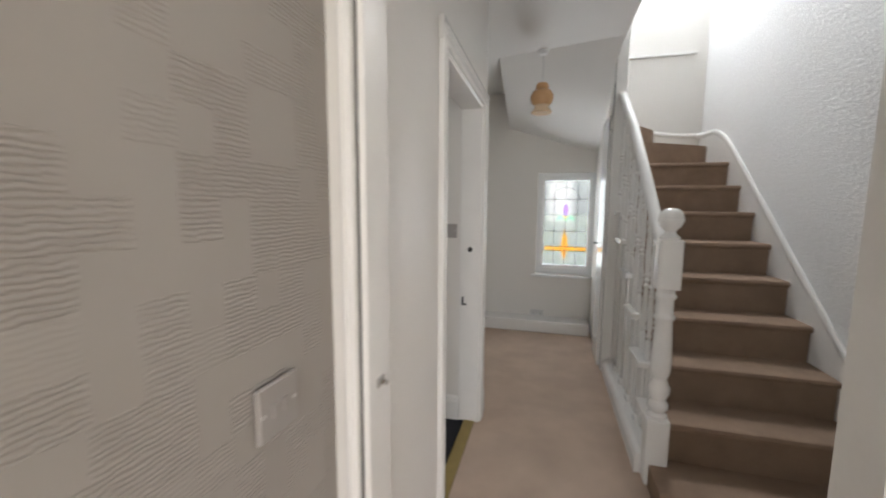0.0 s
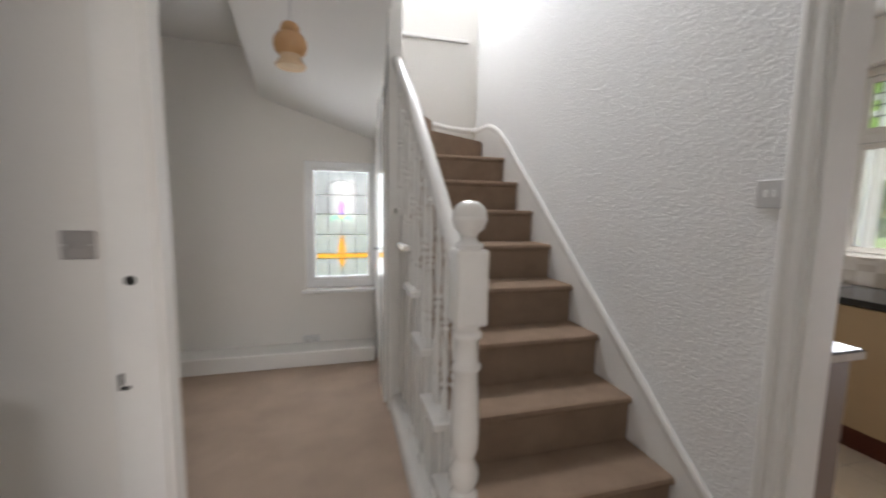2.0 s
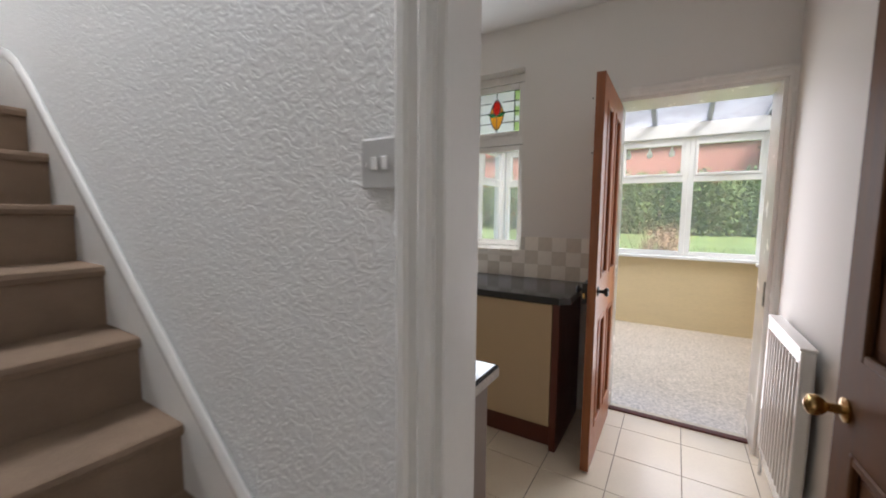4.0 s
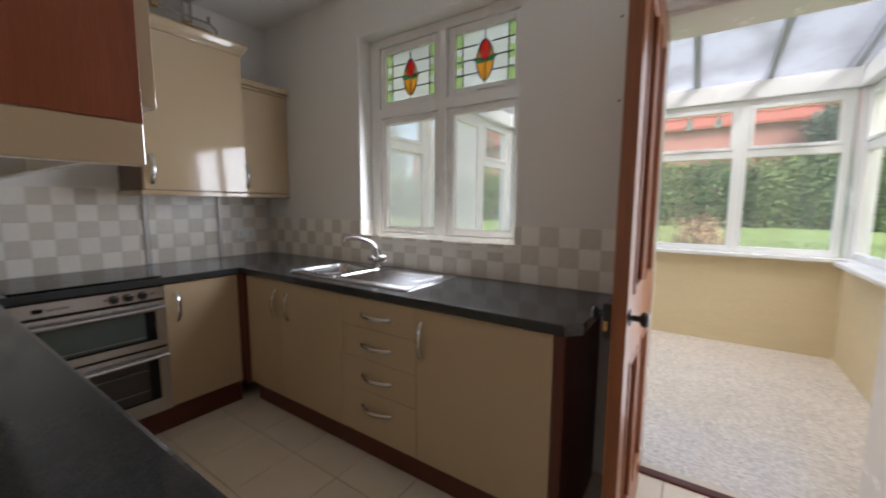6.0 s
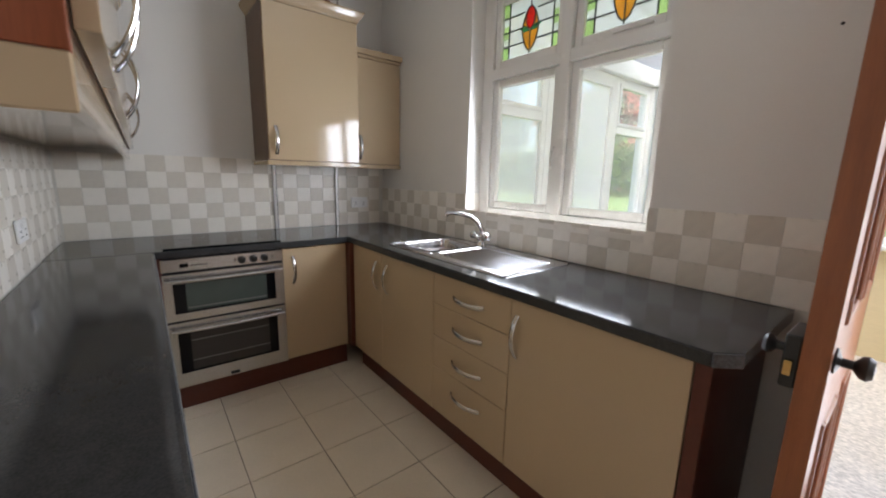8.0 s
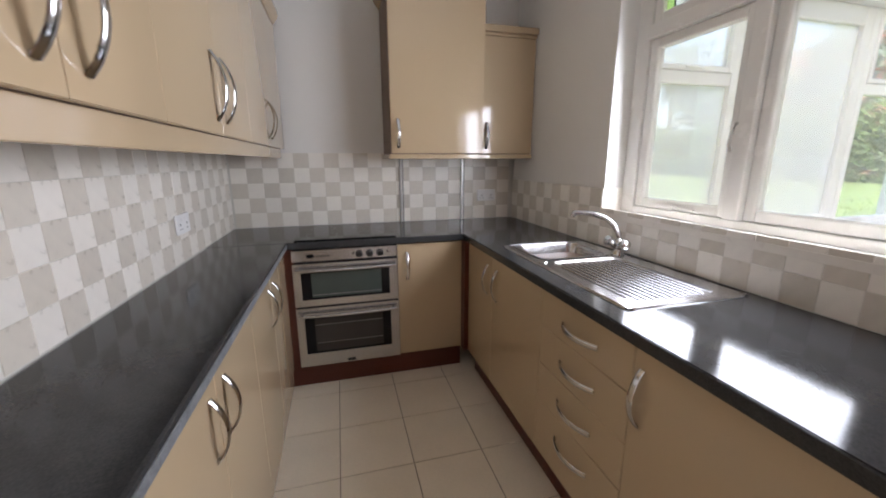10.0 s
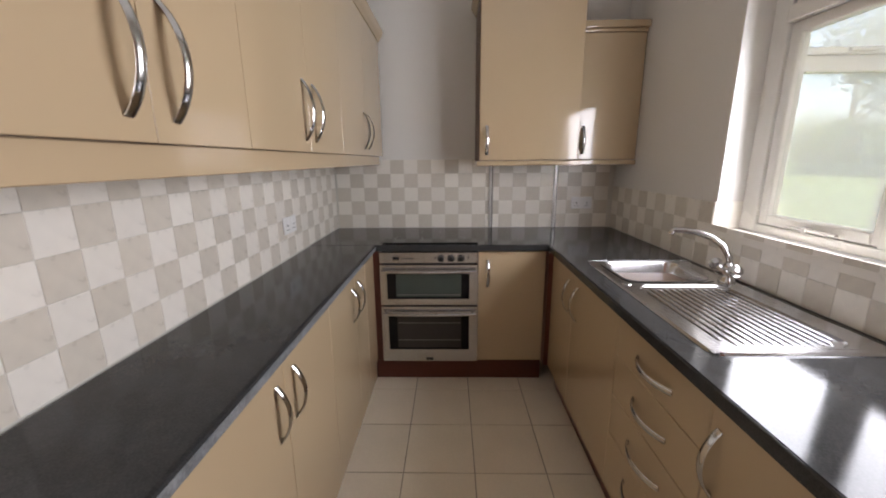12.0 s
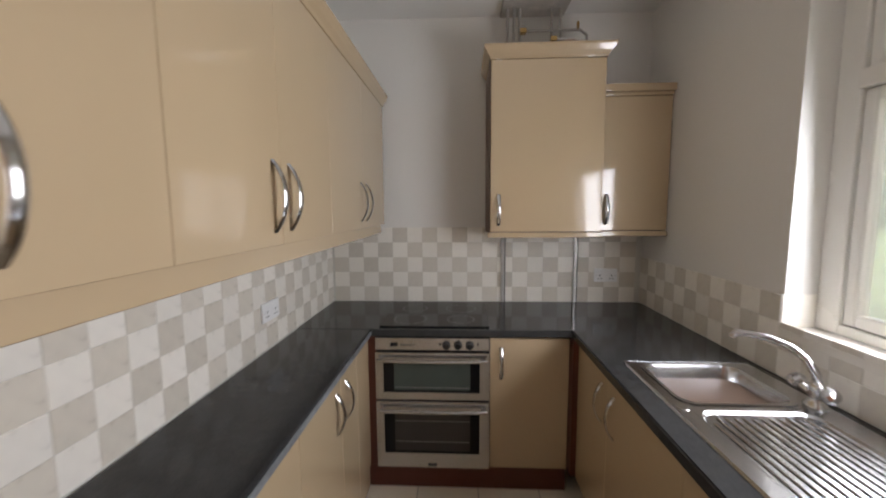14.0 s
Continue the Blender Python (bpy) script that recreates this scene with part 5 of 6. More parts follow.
def panel_door(name, width, height, thick, m, material, label, panels):
    """Panelled leaf: local x from hinge to free edge, y thickness, z up. panels: (x0, x1, z0, z1)."""
    t = thing(name, m.translation, label, "door")
    bm = bmesh.new()
    xs = sorted({0.0, width, *[p[0] for p in panels], *[p[1] for p in panels]})
    zs = sorted({0.0, height, *[p[2] for p in panels], *[p[3] for p in panels]})
    for a, b in zip(xs, xs[1:]):
        for c, d in zip(zs, zs[1:]):
            mx, mz = (a + b) / 2, (c + d) / 2
            if not any(p[0] < mx < p[1] and p[2] < mz < p[3] for p in panels):
                box(bm, a, b, 0, thick, c, d)
    bmesh.ops.remove_doubles(bm, verts=bm.verts, dist=1e-5)
    part("leaf", bm, material, t, m=m)
    for a, b, c, d in panels:
        bm = boxes((a, b, thick / 2 - 0.006, thick / 2 + 0.006, c, d))
        box(bm, a + 0.04, b - 0.04, thick / 2 - 0.011, thick / 2 + 0.011, c + 0.04, d - 0.04, 0.004)
        part("panel", bm, material, t, m=m)
        bm = bmesh.new()
        for s, y0 in ((-1, 0.0), (1, thick)):
            for r in ((a, a + 0.022, c, d), (b - 0.022, b, c, d), (a + 0.022, b - 0.022, c, c + 0.022), (a + 0.022, b - 0.022, d - 0.022, d)):
                yin, yout = y0 - s * 0.012, y0 + s * 0.005
                box(bm, r[0], r[1], min(yin, yout), max(yin, yout), r[2], r[3], 0.004)
        part("panel_moulding", bm, material, t, m=m)
    return t


FOUR = lambda w: [(0.10, w / 2 - 0.045, 0.20, 0.80), (w / 2 + 0.045, w - 0.10, 0.20, 0.80), (0.10, w / 2 - 0.045, 1.02, 1.93), (w / 2 + 0.045, w - 0.10, 1.02, 1.93)]
gm = pose(4.135, 1.996, 0.012, 0, 0, 180.2)
garden_door = panel_door("door_1", 0.70, 2.04, 0.042, gm, PINE, "open stained wooden four-panel door with black knobs", FOUR(0.70))
bm = bmesh.new()
lathe(bm, [(0.026, 0.0), (0.026, 0.004), (0.009, 0.010), (0.009, 0.026), (0.022, 0.036), (0.024, 0.045), (0.018, 0.053), (0.0, 0.055)], (0, 0, 0), 18, "Y")
part("knob", bm, BLACK_IRON, garden_door, "black round door knob", smooth=True, m=gm @ pose(0.648, 0.042, 0.96))
lock = part("rim_lock", boxes((0.585, 0.70, -0.026, -0.0005, 0.895, 1.005), bev=0.003), BLACK_IRON, garden_door, "black iron rim lock", m=gm)
bm = bmesh.new()
lathe(bm, [(0.018, 0.0), (0.009, -0.006), (0.009, -0.018), (0.020, -0.026), (0.022, -0.033), (0.015, -0.040), (0.0, -0.042)], (0, 0, 0), 18, "Y")
part("knob", bm, BLACK_IRON, garden_door, "black round door knob", smooth=True, m=gm @ pose(0.645, -0.026, 0.96))
part("latch_bolt", boxes((0.70, 0.712, -0.020, -0.008, 0.925, 0.955)), BRASS, garden_door, m=gm)
km = pose(2.088, 1.178, 0.012, 0, 0, 3.0)
kitchen_door = panel_door("door_2", 0.66, 2.0, 0.040, km, OAK, "open varnished wooden panelled door with a brass knob", FOUR(0.66))
bm = bmesh.new()
lathe(bm, [(0.030, 0.0), (0.030, 0.005), (0.012, 0.010), (0.011, 0.034), (0.022, 0.046), (0.027, 0.058), (0.024, 0.070), (0.010, 0.078), (0.0, 0.079)], (0, 0, 0), 20, "Y")
part("knob", bm, BRASS, kitchen_door, "polished brass door knob", smooth=True, m=km @ pose(0.60, 0.040, 0.885))

# ---- hall pendant lamp ----
LX, LY = 0.375, 3.66
lamp = thing("pendant_lamp", (LX, LY, CEIL), "hanging lamp with a bulbous amber glass shade", "ceiling lamp")
bm = bmesh.new()
lathe(bm, [(0.0, CEIL - 0.0005), (0.040, CEIL - 0.001), (0.040, CEIL - 0.012), (0.030, CEIL - 0.034), (0.0, CEIL - 0.036)], (LX, LY, 0), 20)
part("ceiling_rose", bm, SOCKET_WHITE, lamp, smooth=True)
bm = bmesh.new()
sweep(bm, [(LX, LY, CEIL - 0.03), (LX + 0.002, LY, 2.50), (LX, LY, 2.425)], 0.0035, 0.0035, 6)
part("flex", bm, METAL_PLATE, lamp)
bm = bmesh.new()
lathe(bm, [(0.012, 2.440), (0.040, 2.437), (0.054, 2.415), (0.054, 2.400), (0.046, 2.387)], (LX, LY, 0), 24)
shade = part("shade", bm, SHADE_AMBER, lamp, "amber glass shade in three bulges", smooth=True)
bm = bmesh.new()
lathe(bm, [(0.046, 2.387), (0.075, 2.373), (0.092, 2.340), (0.094, 2.315), (0.084, 2.280), (0.064, 2.260)], (LX, LY, 0), 28)
part("bulge", bm, SHADE_AMBER, shade, smooth=True)
bm = bmesh.new()
lathe(bm, [(0.064, 2.260), (0.058, 2.247), (0.068, 2.230), (0.086, 2.205), (0.080, 2.193), (0.05, 2.195)], (LX, LY, 0), 28)
part("skirt", bm, SHADE_PALE, shade, "paler flared lower rim", smooth=True)

# ---- radiators ----


def radiator(name, x0, x1, yw, s, z0, z1, label, depth=0.07, sections=0.05):
    """Panel radiator on a wall at yw; s: the way it looks along y."""
    t = thing(name, ((x0 + x1) / 2, yw, z0), label, "radiator")
    ya, yb = yw + s * 0.025, yw + s * (0.025 + depth)
    part("panel", boxes((x0, x1, min(ya, yb), max(ya, yb), z0, z1), bev=0.01, seg=2), GLOSS_WHITE, t)
    x = x0 + 0.04
    while x < x1 - 0.03:
        bm = bmesh.new()
        sweep(bm, [(x, yb, z0 + 0.04), (x, yb, z1 - 0.05)], 0.012, 0.006, 8, up=(0, 1, 0))
        part("flute", bm, GLOSS_WHITE, t, smooth=True)
        x += sections
    part("top_grille", boxes((x0 + 0.005, x1 - 0.005, min(ya, yb) - 0.004, max(ya, yb) + 0.004, z1, z1 + 0.012), bev=0.003), GLOSS_WHITE, t)
    for xb in (x0 + 0.1, x1 - 0.13):
        part("bracket", boxes((xb, xb + 0.03, min(yw, ya), max(yw, ya), z0 + 0.1, z1 - 0.1)), GLOSS_WHITE, t)
    for x in (x0 - 0.02, x1 + 0.02):
        bm = bmesh.new()
        ym = (ya + yb) / 2
        sweep(bm, [(x, ym, 0.0), (x, ym, z0 + 0.03), (x + (0.03 if x < x0 else -0.03), ym, z0 + 0.04)], 0.008, 0.008, 8)
        part("feed_pipe", bm, CHROME, t, smooth=True)
        bm = bmesh.new()
        lathe(bm, [(0.013, z0 - 0.02), (0.016, z0), (0.016, z0 + 0.04), (0.012, z0 + 0.05)], (x, ym, 0), 12)
        part("valve", bm, SOCKET_WHITE, t, smooth=True)
    return t


radiator("radiator", 3.30, 3.90, YK0, 1, 0.17, 0.86, "white ribbed panel radiator under the kitchen wall", 0.045)
rad2 = radiator("radiator", -1.40, -0.41, 2.60, -1, 0.16, 0.79, "white panel radiator in the side room", 0.08)
bm = bmesh.new()
lathe(bm, [(0.0, 0.0), (0.014, 0.0), (0.014, 0.01), (0.0, 0.011)], (-0.41, 2.525, 0.74), 12, "X")
part("bleed_plug", bm, BLACK_IRON, rad2)

# ---- garden room ----
FX = 6.78
solid("dwarf_wall_front", boxes((FX, FX + 0.2, 0.58, 4.08, -0.4, 0.845)), RENDERED, "cream rendered dwarf wall under the garden windows", "wall", kind="structure")
solid("dwarf_wall_side_1", boxes((XR + 0.27, FX, 0.58, 0.77, -0.4, 0.845)), RENDERED, "cream rendered dwarf wall", "wall", kind="structure")
solid("dwarf_wall_side_2", boxes((XR + 0.27, FX, 3.89, 4.08, -0.4, 0.845)), RENDERED, "cream rendered dwarf wall", "wall", kind="structure")
solid("window_ledge_front", boxes((FX - 0.09, FX + 0.09, 0.80, 3.86, 0.846, 0.88), bev=0.008, seg=2), PVC, "white window ledge along the garden front", "window sill", kind="structure")
solid("window_ledge_side", boxes((XR + 0.275, FX + 0.09, 0.62, 0.798, 0.846, 0.882), (XR + 0.275, FX - 0.32, 0.798, 0.90, 0.846, 0.882), bev=0.006), PVC, "white window ledge along the side", "window sill", kind="structure")
solid("window_ledge_left", boxes((XR + 0.275, FX + 0.09, 3.862, 4.04, 0.846, 0.882), bev=0.006), PVC, "white window ledge along the side", "window sill", kind="structure")


def glazed_bay(name, a, b, z0, z1, zt, place, glazing, label):
    """One window bay between posts: frame, sash bars and two panes. place maps (along, across, z) boxes to the world."""
    t = thing(name, place((a, a, 0, 0, z0, z0))[0:5:2], label, "window", "garden room windows", kind="structure")
    f = 0.055
    rows = [(a, a + f, -0.03, 0.03, z0, z1), (b - f, b, -0.03, 0.03, z0, z1), (a + f, b - f, -0.03, 0.03, z0, z0 + f), (a + f, b - f, -0.03, 0.03, z1 - f, z1), (a + f, b - f, -0.03, 0.03, zt - 0.035, zt + 0.035)]
    part("window_frame", boxes(*[place(r) for r in rows], bev=0.005), PVC, t)
    s = 0.03
    rows = [(a + f, a + f + s, -0.04, 0.02, zt + 0.035, z1 - f), (b - f - s, b - f, -0.04, 0.02, zt + 0.035, z1 - f), (a + f + s, b - f - s, -0.04, 0.02, zt + 0.035, zt + 0.035 + s), (a + f + s, b - f - s, -0.04, 0.02, z1 - f - s, z1 - f)]
    part("vent_sash", boxes(*[place(r) for r in rows], bev=0.004), PVC, t)
    pane("pane", boxes(place((a + f, b - f, -0.004, 0.004, z0 + f, zt - 0.035))), glazing, t)
    pane("pane", boxes(place((a + f + s, b - f - s, -0.014, -0.006, zt + 0.035 + s, z1 - f - s))), glazing, t)
    m = (a + b) / 2
    part("vent_handle", boxes(place((m - 0.06, m + 0.06, -0.055, -0.042, zt + 0.045, zt + 0.057)), bev=0.003), PVC, t)
    return t


front_place = lambda r: (FX + 0.06 + min(r[2], r[3]), FX + 0.06 + max(r[2], r[3]), r[0], r[1], r[4], r[5])
PY = [0.80, 1.535, 2.30, 3.065, 3.83]
for a, b in zip(PY, PY[1:]):
    glazed_bay("window_4", a, b, 0.88, 2.28, 1.80, front_place, GARDEN_GLASS, "white plastic garden room window with a top vent")
side_place = lambda r: (r[0], r[1], 0.70 - max(r[2], r[3]), 0.70 - min(r[2], r[3]), r[4], r[5])
SXs = [4.39, 5.20, 6.00, 6.80]
for a, b in zip(SXs, SXs[1:]):
    glazed_bay("window_5", a, b, 0.882, 2.28, 1.80, side_place, CLEAR, "white plastic garden room side window")
left_place = lambda r: (r[0], r[1], 3.93 + min(r[2], r[3]), 3.93 + max(r[2], r[3]), r[4], r[5])
for a, b, pane_glass in ((4.39, 5.08, DUST_GLARE), (6.12, 6.80, GARDEN_GLASS)):
    glazed_bay("window_6", a, b, 0.882, 2.28, 1.80, left_place, pane_glass, "white plastic garden room side window")
gd = thing("door_3", (5.6, 3.93, 0.88), "tall white plastic door panel with dusty glass", "door")
part("frame", boxes((5.08, 5.16, 3.90, 3.96, 0.882, 2.28), (6.04, 6.12, 3.90, 3.96, 0.882, 2.28), (5.16, 6.04, 3.90, 3.96, 0.882, 0.97), (5.16, 6.04, 3.90, 3.96, 2.17, 2.28), bev=0.005), PVC, gd)
pane("pane", boxes((5.16, 6.04, 3.926, 3.934, 0.97, 2.17)), HAZY, gd)
for x, y in ((FX + 0.06, 0.70), (FX + 0.06, 3.93)):
    solid("corner_post", boxes((x - 0.045, x + 0.075, y - 0.075, y + 0.075, 0.88, 2.28), bev=0.008), PVC, "white plastic corner post of the garden room", "post", kind="structure")
solid("eaves_beam", boxes((FX - 0.01, FX + 0.15, 0.58, 4.06, 2.281, 2.44), (XR + 0.275, FX - 0.01, 0.60, 0.80, 2.281, 2.44), (XR + 0.275, FX - 0.01, 3.84, 4.04, 2.281, 2.44), bev=0.006), PVC, "white eaves beam of the garden room", "beam", kind="structure")
roof = thing("garden_room_roof", (5.6, 2.3, 2.44), "translucent polycarbonate lean-to roof with white glazing bars", "roof", kind="structure")
RZ0, RZ1, RX0, RX1 = 2.95, 2.45, XR + 0.27, FX + 0.22
rbars = [0.58, 0.83, 1.37, 1.91, 2.45, 2.99, 3.53, 4.06]
for a, b in zip(rbars, rbars[1:]):
    bm = bmesh.new()
    prism(bm, [(RX0, RZ0), (RX1, RZ1), (RX1, RZ1 + 0.012), (RX0, RZ0 + 0.012)], "y", a + 0.01, b - 0.01)
    pane("sheet", bm, POLYCARB, roof)
for y in rbars:
    bm = bmesh.new()
    prism(bm, [(RX0, RZ0 - 0.05), (RX1 - 0.05, RZ1 - 0.04), (RX1, RZ1 + 0.02), (RX0, RZ0 + 0.03)], "y", y - 0.022, y + 0.022)
    part("glazing_bar", bm, mat("grey_glazing_bar", (0.36, 0.39, 0.43), 0.4) if y == rbars[0] else bpy.data.materials["grey_glazing_bar"], roof)
part("wall_plate", boxes((RX0 - 0.0, RX0 + 0.06, 0.58, 4.06, RZ0 - 0.08, RZ0 + 0.06)), PVC, roof)
for y in (0.62, 4.02):
    bm = bmesh.new()
    prism(bm, [(RX0, 2.445), (RX1 - 0.24, 2.445), (RX0, RZ0 - 0.06)], "y", y - 0.02, y + 0.02)
    pane("gable_panel", bm, POLYCARB, roof)
solid("wall_outer_skin", wall_x(XR + 0.271, XR + 0.30, -3.0, YB + 0.2, -0.4, 5.2, [(1.17, 1.985, -0.4, 2.09), (2.55, 3.80, 1.00, 2.45)]), RENDERED, "cream rendered outside wall of the house", "wall", kind="structure")
# festoon bulbs hanging outside the front windows
fest = thing("festoon_lights", (FX + 0.165, 2.0, 2.2), "string of round white festoon bulbs under the eaves", "string lights")
for i in range(5):
    part("hook", boxes((FX + 0.151, FX + 0.168, 0.7 + i * 0.8, 0.708 + i * 0.8, 2.19, 2.30)), BLACK_IRON, fest)
bm = bmesh.new()
sweep(bm, [(FX + 0.165, 0.7 + i * 0.2, 2.20 - 0.015 * math.sin(i * 1.57) ** 2) for i in range(17)], 0.004, 0.004, 6)
part("cable", bm, BLACK_IRON, fest)
for i in range(10):
    y = 1.72 + i * 0.24
    bm = bmesh.new()
    lathe(bm, [(0.008, 2.20), (0.014, 2.19), (0.014, 2.165), (0.026, 2.150), (0.034, 2.125), (0.030, 2.098), (0.014, 2.082), (0.0, 2.080)], (FX + 0.165, y, 0), 12)
    part("bulb", bm, BULB, fest, smooth=True)

# ---- garden ----
bm = bmesh.new()
N = 60
gx = [6.9 + (i / N) ** 2.2 * 180 for i in range(N + 1)]
gy = [-90 + 184 * (0.5 + 0.5 * math.copysign(abs(2 * j / N - 1) ** 2.0, 2 * j / N - 1)) for j in range(N + 1)]
def rise(x):
    return -0.22 + 0.060 * max(0.0, min(x, 20.0) - 7.0)


grid = [[bm.verts.new((x, y, rise(x) + 0.05 * noise.noise(Vector((x * 0.5, y * 0.5, 0))))) for y in gy] for x in gx]
for i in range(N):
    for j in range(N):
        bm.faces.new((grid[i][j], grid[i + 1][j], grid[i + 1][j + 1], grid[i][j + 1]))
solid("ground", bm, GRASS, "rough green lawn", "lawn", kind="structure")
solid("ground_side", boxes((-90, 6.9, 4.3, 94, -0.36, -0.30), (-90, 6.9, -90, -2.63, -0.36, -0.30), (XR + 0.31, 6.9, -2.62, 0.57, -0.36, -0.30), (XR + 0.31, 6.9, 4.09, 4.29, -0.36, -0.30)), GRASS, "rough green lawn beside the house", "lawn", kind="structure")


def leaf_mass(bm, rnd, cx, cy, cz, rx, ry, rz, n, size):
    for _ in range(n):
        while True:
            p = Vector((rnd.uniform(-1, 1), rnd.uniform(-1, 1), rnd.uniform(-1, 1)))
            if p.length < 1:
                break
        k = 0.55 + 0.45 * rnd.random()
        p = p.normalized() * (p.length ** 0.4) * k if p.length else p
        c = Vector((cx + p.x * rx, cy + p.y * ry, cz + p.z * rz))
        a = Vector((rnd.uniform(-1, 1), rnd.uniform(-1, 1), rnd.uniform(-1, 1))).normalized()
        b = a.orthogonal().normalized()
        s = size * rnd.uniform(0.6, 1.4)
        v = [bm.verts.new(c + a * s), bm.verts.new(c + b * s * 0.5), bm.verts.new(c - a * s), bm.verts.new(c - b * s * 0.5)]
        bm.faces.new(v)


rnd = random.Random(11)
bm = bmesh.new()
for i in range(46):
    y = -12 + i * 0.75
    h = 2.5 + 0.3 * rnd.random()
    leaf_mass(bm, rnd, 20.6 + rnd.uniform(-0.3, 0.3), y, h * 0.5 + 0.45, 1.0, 0.7, h * 0.62, 2000, 0.085)
tagged(solid("hedge", bm, LEAF, "dense clipped green hedge across the garden", "hedge"), kind="stuff")


def tree(at, h, r, seed, material, label):
    rnd = random.Random(seed)
    t = thing("tree", at, label, "tree", "garden trees")
    x, y, z = at
    bm = bmesh.new()
    sweep(bm, [(x, y, z), (x + 0.1, y, z + h * 0.4), (x, y + 0.1, z + h * 0.8)], 0.16, 0.16, 8, up=(1, 0, 0), taper=(1, 0.7, 0.3))
    tips = []
    for i in range(9):
        a = rnd.uniform(0, 6.28)
        q = Vector((x, y, z + h * rnd.uniform(0.3, 0.7)))
        e = q + Vector((math.cos(a) * r * 0.7, math.sin(a) * r * 0.7, h * rnd.uniform(0.1, 0.3)))
        sweep(bm, [q, (q + e) / 2 + Vector((0, 0, 0.1)), e], 0.06, 0.06, 6, taper=(1, 0.7, 0.3))
        tips.append(e)
    part("trunk", bm, BARK, t)
    bm = bmesh.new()
    for e in tips + [Vector((x, y, z + h * 0.85))] * 2:
        leaf_mass(bm, rnd, e.x, e.y, e.z, r * 0.6, r * 0.6, h * 0.2, 420, 0.13)
    part("crown", bm, material, t)
    return t


for i, (x, y, h, r) in enumerate(((20.5, -4.6, 5.5, 2.1), (24.0, -4.0, 5.0, 1.6), (17.8, -7.5, 4.6, 2.0), (18.5, 14, 5.2, 2.2), (16, 20, 6.0, 2.4), (10.5, -9.5, 4.2, 1.8), (9, 15, 4.2, 1.8))):
    tree((x + 4.5 if x > 15 else x, y, rise(x) - 0.1), h + 1.0, r, 20 + i, TREE_LEAF, "leafy garden tree behind the hedge")
rnd = random.Random(3)
bush = thing("shrub", (9.6, 1.85, -0.15), "dry brown shrub in the lawn", "shrub")
bm = bmesh.new()
for i in range(150):
    a, s = rnd.uniform(0, 6.28), rnd.uniform(0.1, 0.5)
    b = Vector((9.6 + rnd.uniform(-0.25, 0.25), 1.85 + rnd.uniform(-0.3, 0.3), -0.15))
    e = b + Vector((math.cos(a) * s * 0.7, math.sin(a) * s, rnd.uniform(0.7, 1.5)))
    sweep(bm, [b, (b + e) / 2 + Vector((0, 0, 0.08)), e], 0.006, 0.006, 4, taper=(1, 0.8, 0.4))
part("stems", bm, DRY, bush)
bm = bmesh.new()
leaf_mass(bm, rnd, 9.6, 1.82, 0.60, 0.4, 0.42, 0.65, 1400, 0.035)
part("leaves", bm, DRY, bush)
bm = bmesh.new()
for i in range(26000):
    x = 7.4 + rnd.random() ** 1.7 * 9
    y = rnd.uniform(-5, 9)
    h = 0.05 + 0.10 * rnd.random()
    a = rnd.uniform(0, 6.28)
    dx, dy = math.cos(a) * 0.012, math.sin(a) * 0.012
    lx, ly = rnd.uniform(-0.05, 0.05), rnd.uniform(-0.05, 0.05)
    z = rise(x) - 0.03
    bm.faces.new((bm.verts.new((x - dx, y - dy, z)), bm.verts.new((x + dx, y + dy, z)), bm.verts.new((x + lx, y + ly, z + h))))
tagged(solid("grass_blades", bm, GRASS, "long uneven grass of the lawn", "grass"), kind="stuff")
house = thing("house", (31, 2, 0.3), "red brick house with a red tiled roof beyond the hedge", "house")
part("wall", boxes((30, 37, -5.0, 24.0, 0.2, 6.0)), BRICK, house, "red brick walls")
bm = bmesh.new()
prism(bm, [(29.6, 6.0), (33.5, 8.6), (37.4, 6.0), (37.4, 5.85), (29.6, 5.85)], "y", -5.3, 24.3)
part("roof", bm, ROOF_TILE, house, "red tiled roof")
for y in (-3.2, 2.6, 6.2, 10.5, 15.5, 20.5):
    w = part("window", boxes((29.94, 30.0, y, y + 1.2, 1.6, 2.9)), PVC, house, "white framed window")
    part("pane", boxes((29.92, 29.94, y + 0.08, y + 1.12, 1.68, 2.82)), BLACK_GLASS, w)

# ---- wall tiles, last in the file: one object each on shared meshes ----
T, TG = 0.0985, 0.0970


def tile_mesh(name, material, axis):
    bm = bmesh.new()
    h = TG / 2
    if axis == "y":
        box(bm, -h, h, -0.004, 0.004, -h, h, 0.0012)
    else:
        box(bm, -0.004, 0.004, -h, h, -h, h, 0.0012)
    return finish(name, bm, material)


meshes = {(a, c): tile_mesh("tile_" + a + str(c), (TILE_CREAM, TILE_GREY)[c], a) for a in "xy" for c in (0, 1)}


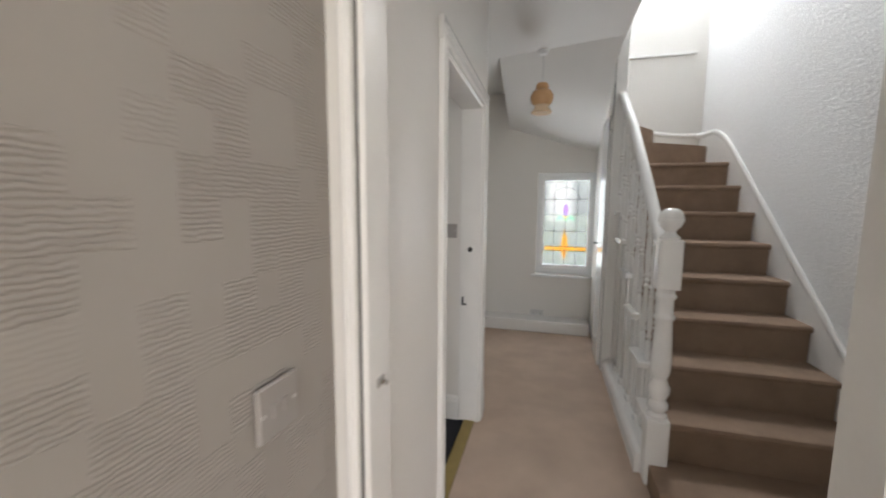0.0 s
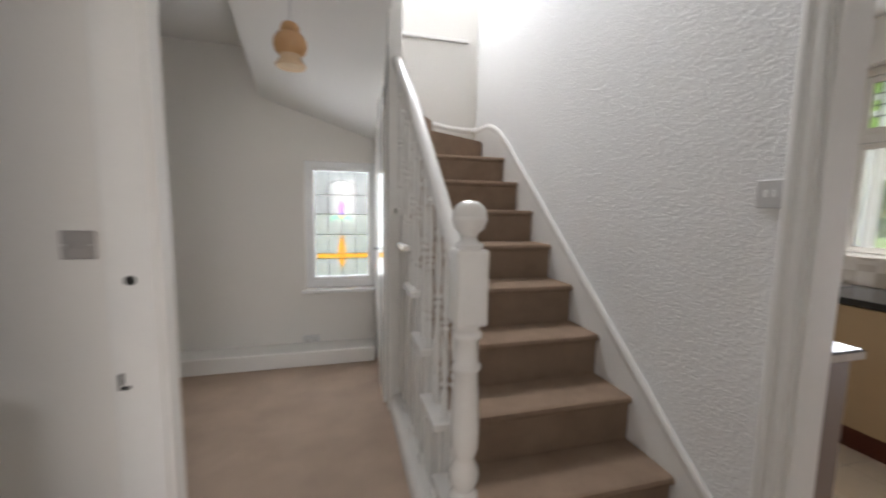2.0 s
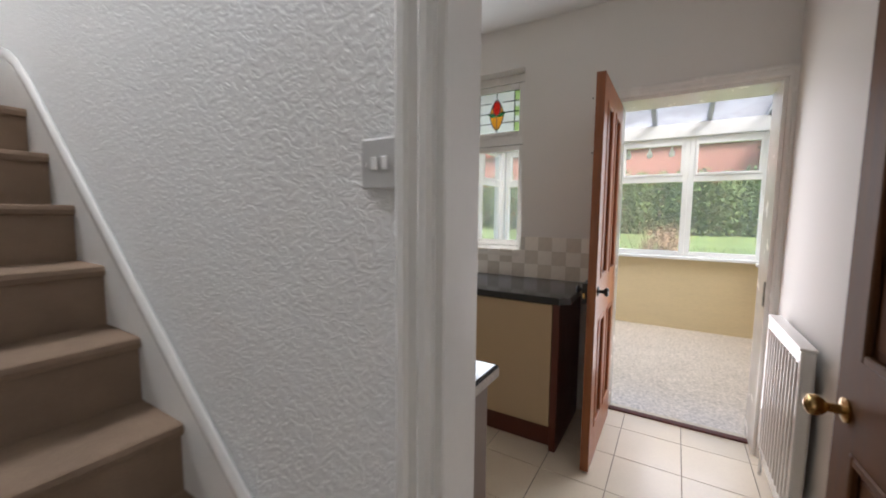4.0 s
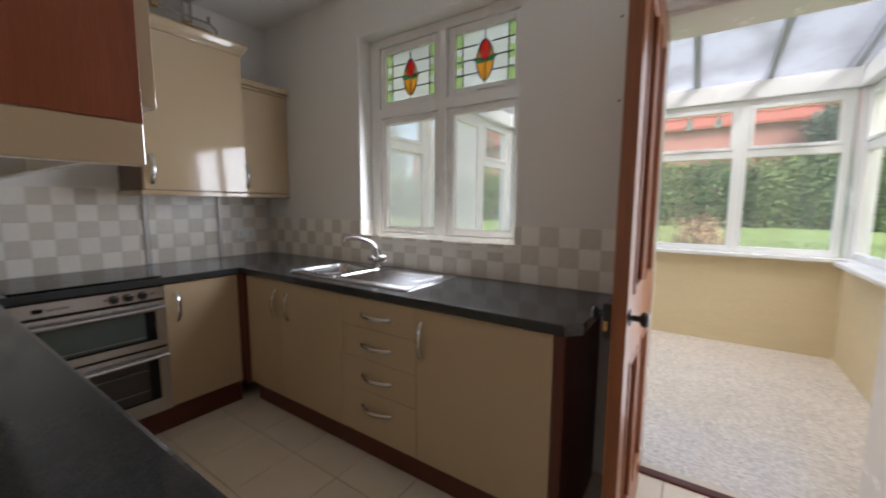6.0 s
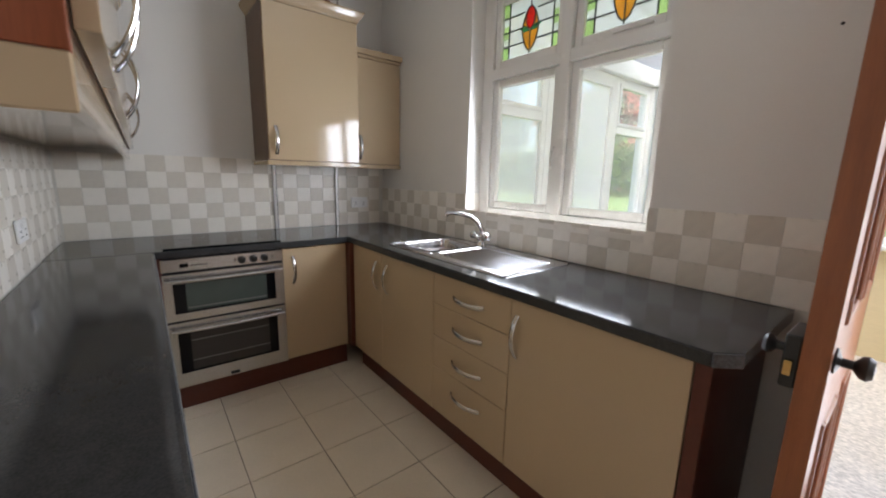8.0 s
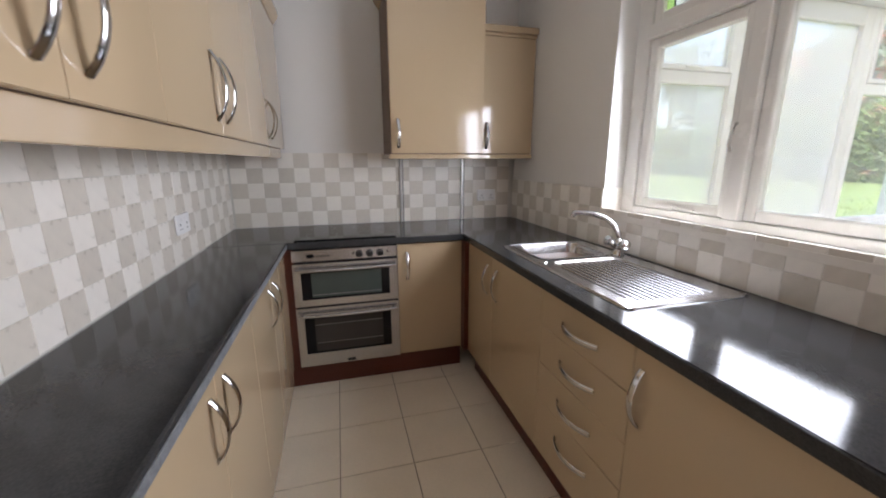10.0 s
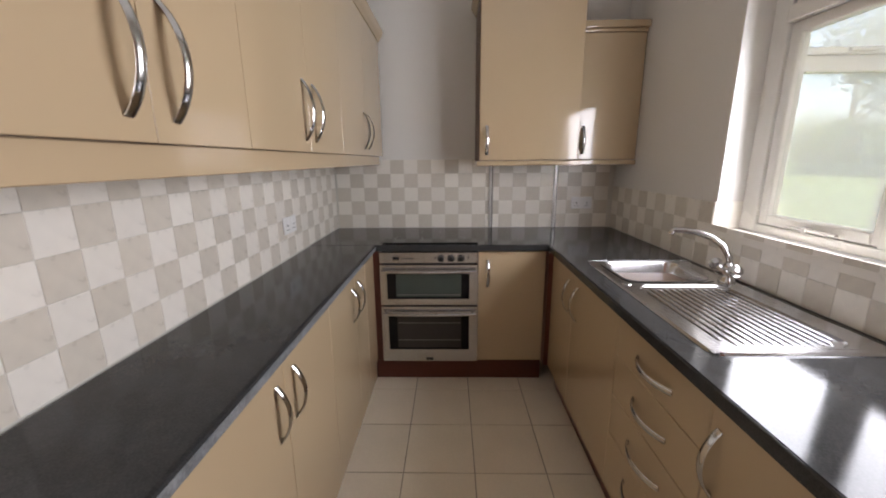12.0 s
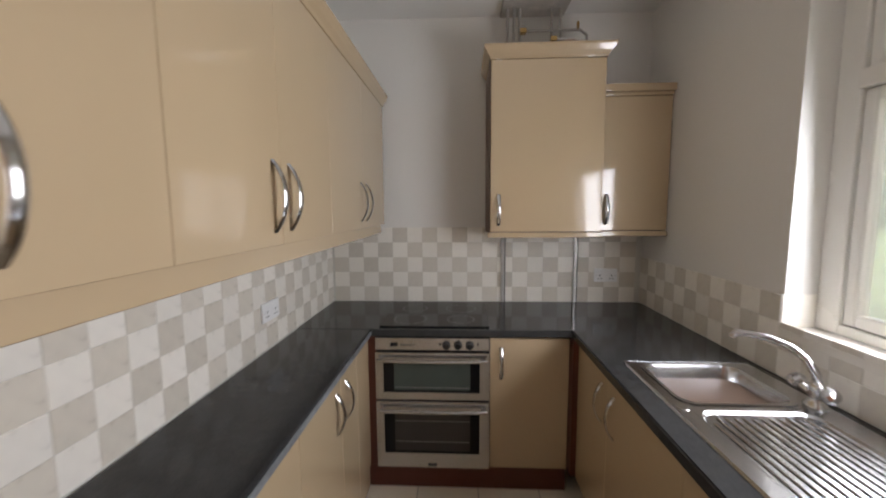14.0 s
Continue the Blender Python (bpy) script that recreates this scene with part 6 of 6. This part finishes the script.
def wall_tiles(name, label, axis, fixed, start, count, rows, bed, skip=lambda a, z: False, phase=0, step=1):
    t = tagged(solid(name, bed, GROUT, label, "tiled wall", kind="structure"))
    for i in range(count):
        for j in range(rows):
            a = start + step * (i + 0.5) * T
            z = 0.907 + (j + 0.5) * T
            if skip(a, z):
                continue
            o = new("tile", meshes[(axis, (i + j + phase) % 2)])
            o.location = (a, fixed, z) if axis == "y" else (fixed, a, z)
            o.parent = t


zt5, zt3 = 0.905 + 5 * T, 0.905 + 3 * T
wall_tiles("wall_tiling_back", "cream and grey-beige chequered wall tiles", "y", YB - 0.009, 2.095, 20, 5, boxes((2.072, 4.10, YB - 0.0112, YB - 0.001, 0.8, zt5)), phase=1)
wall_tiles("wall_tiling_left", "cream and grey-beige chequered wall tiles", "x", XK + 0.009, YB - 0.014, 28, 5, boxes((XK + 0.001, XK + 0.0112, 2.08, YB - 0.006, 0.8, zt5)), phase=1, step=-1)
in_win = lambda a, z: 2.60 - 0.03 < a < 3.745 + 0.03 and z > 1.07
bm = boxes((XR - 0.0112, XR - 0.001, 3.745, YB - 0.006, 0.8, zt3), (XR - 0.0112, XR - 0.001, 2.60, 3.745, 0.8, 1.05), (XR - 0.0112, XR - 0.001, 2.0, 2.60, 0.8, zt3))
wall_tiles("wall_tiling_window", "cream and grey-beige chequered wall tiles round the window", "x", XR - 0.009, YB - 0.014, 28, 3, bm, skip=in_win, phase=1, step=-1)
# tiles of the floor
FT = 0.3270
mesh_f = finish("floor_tile", box(bmesh.new(), -FT / 2 + 0.0018, FT / 2 - 0.0018, -FT / 2 + 0.0018, FT / 2 - 0.0018, -0.006, 0.0, 0.0012), FLOOR_TILE)
tiles = solid("floor_tiles", boxes((XK, XR, 1.14, YB - 0.01, -0.0045, -0.0035)), FLOOR_GROUT, "square cream ceramic floor tiles with dark grout", "tiled floor", kind="structure")
for i in range(-2, 5):
    for j in range(-9, 4):
        cx, cy = 2.704 + (i + 0.5) * FT, 3.818 + (j + 0.5) * FT
        if cx - FT / 2 > XR + 0.13 or cx + FT / 2 < XK - 0.03 or cy + FT / 2 < 0.99:
            continue
        o = new("floor_tile", mesh_f)
        o.location = (cx, cy, 0)
        o.parent = tiles
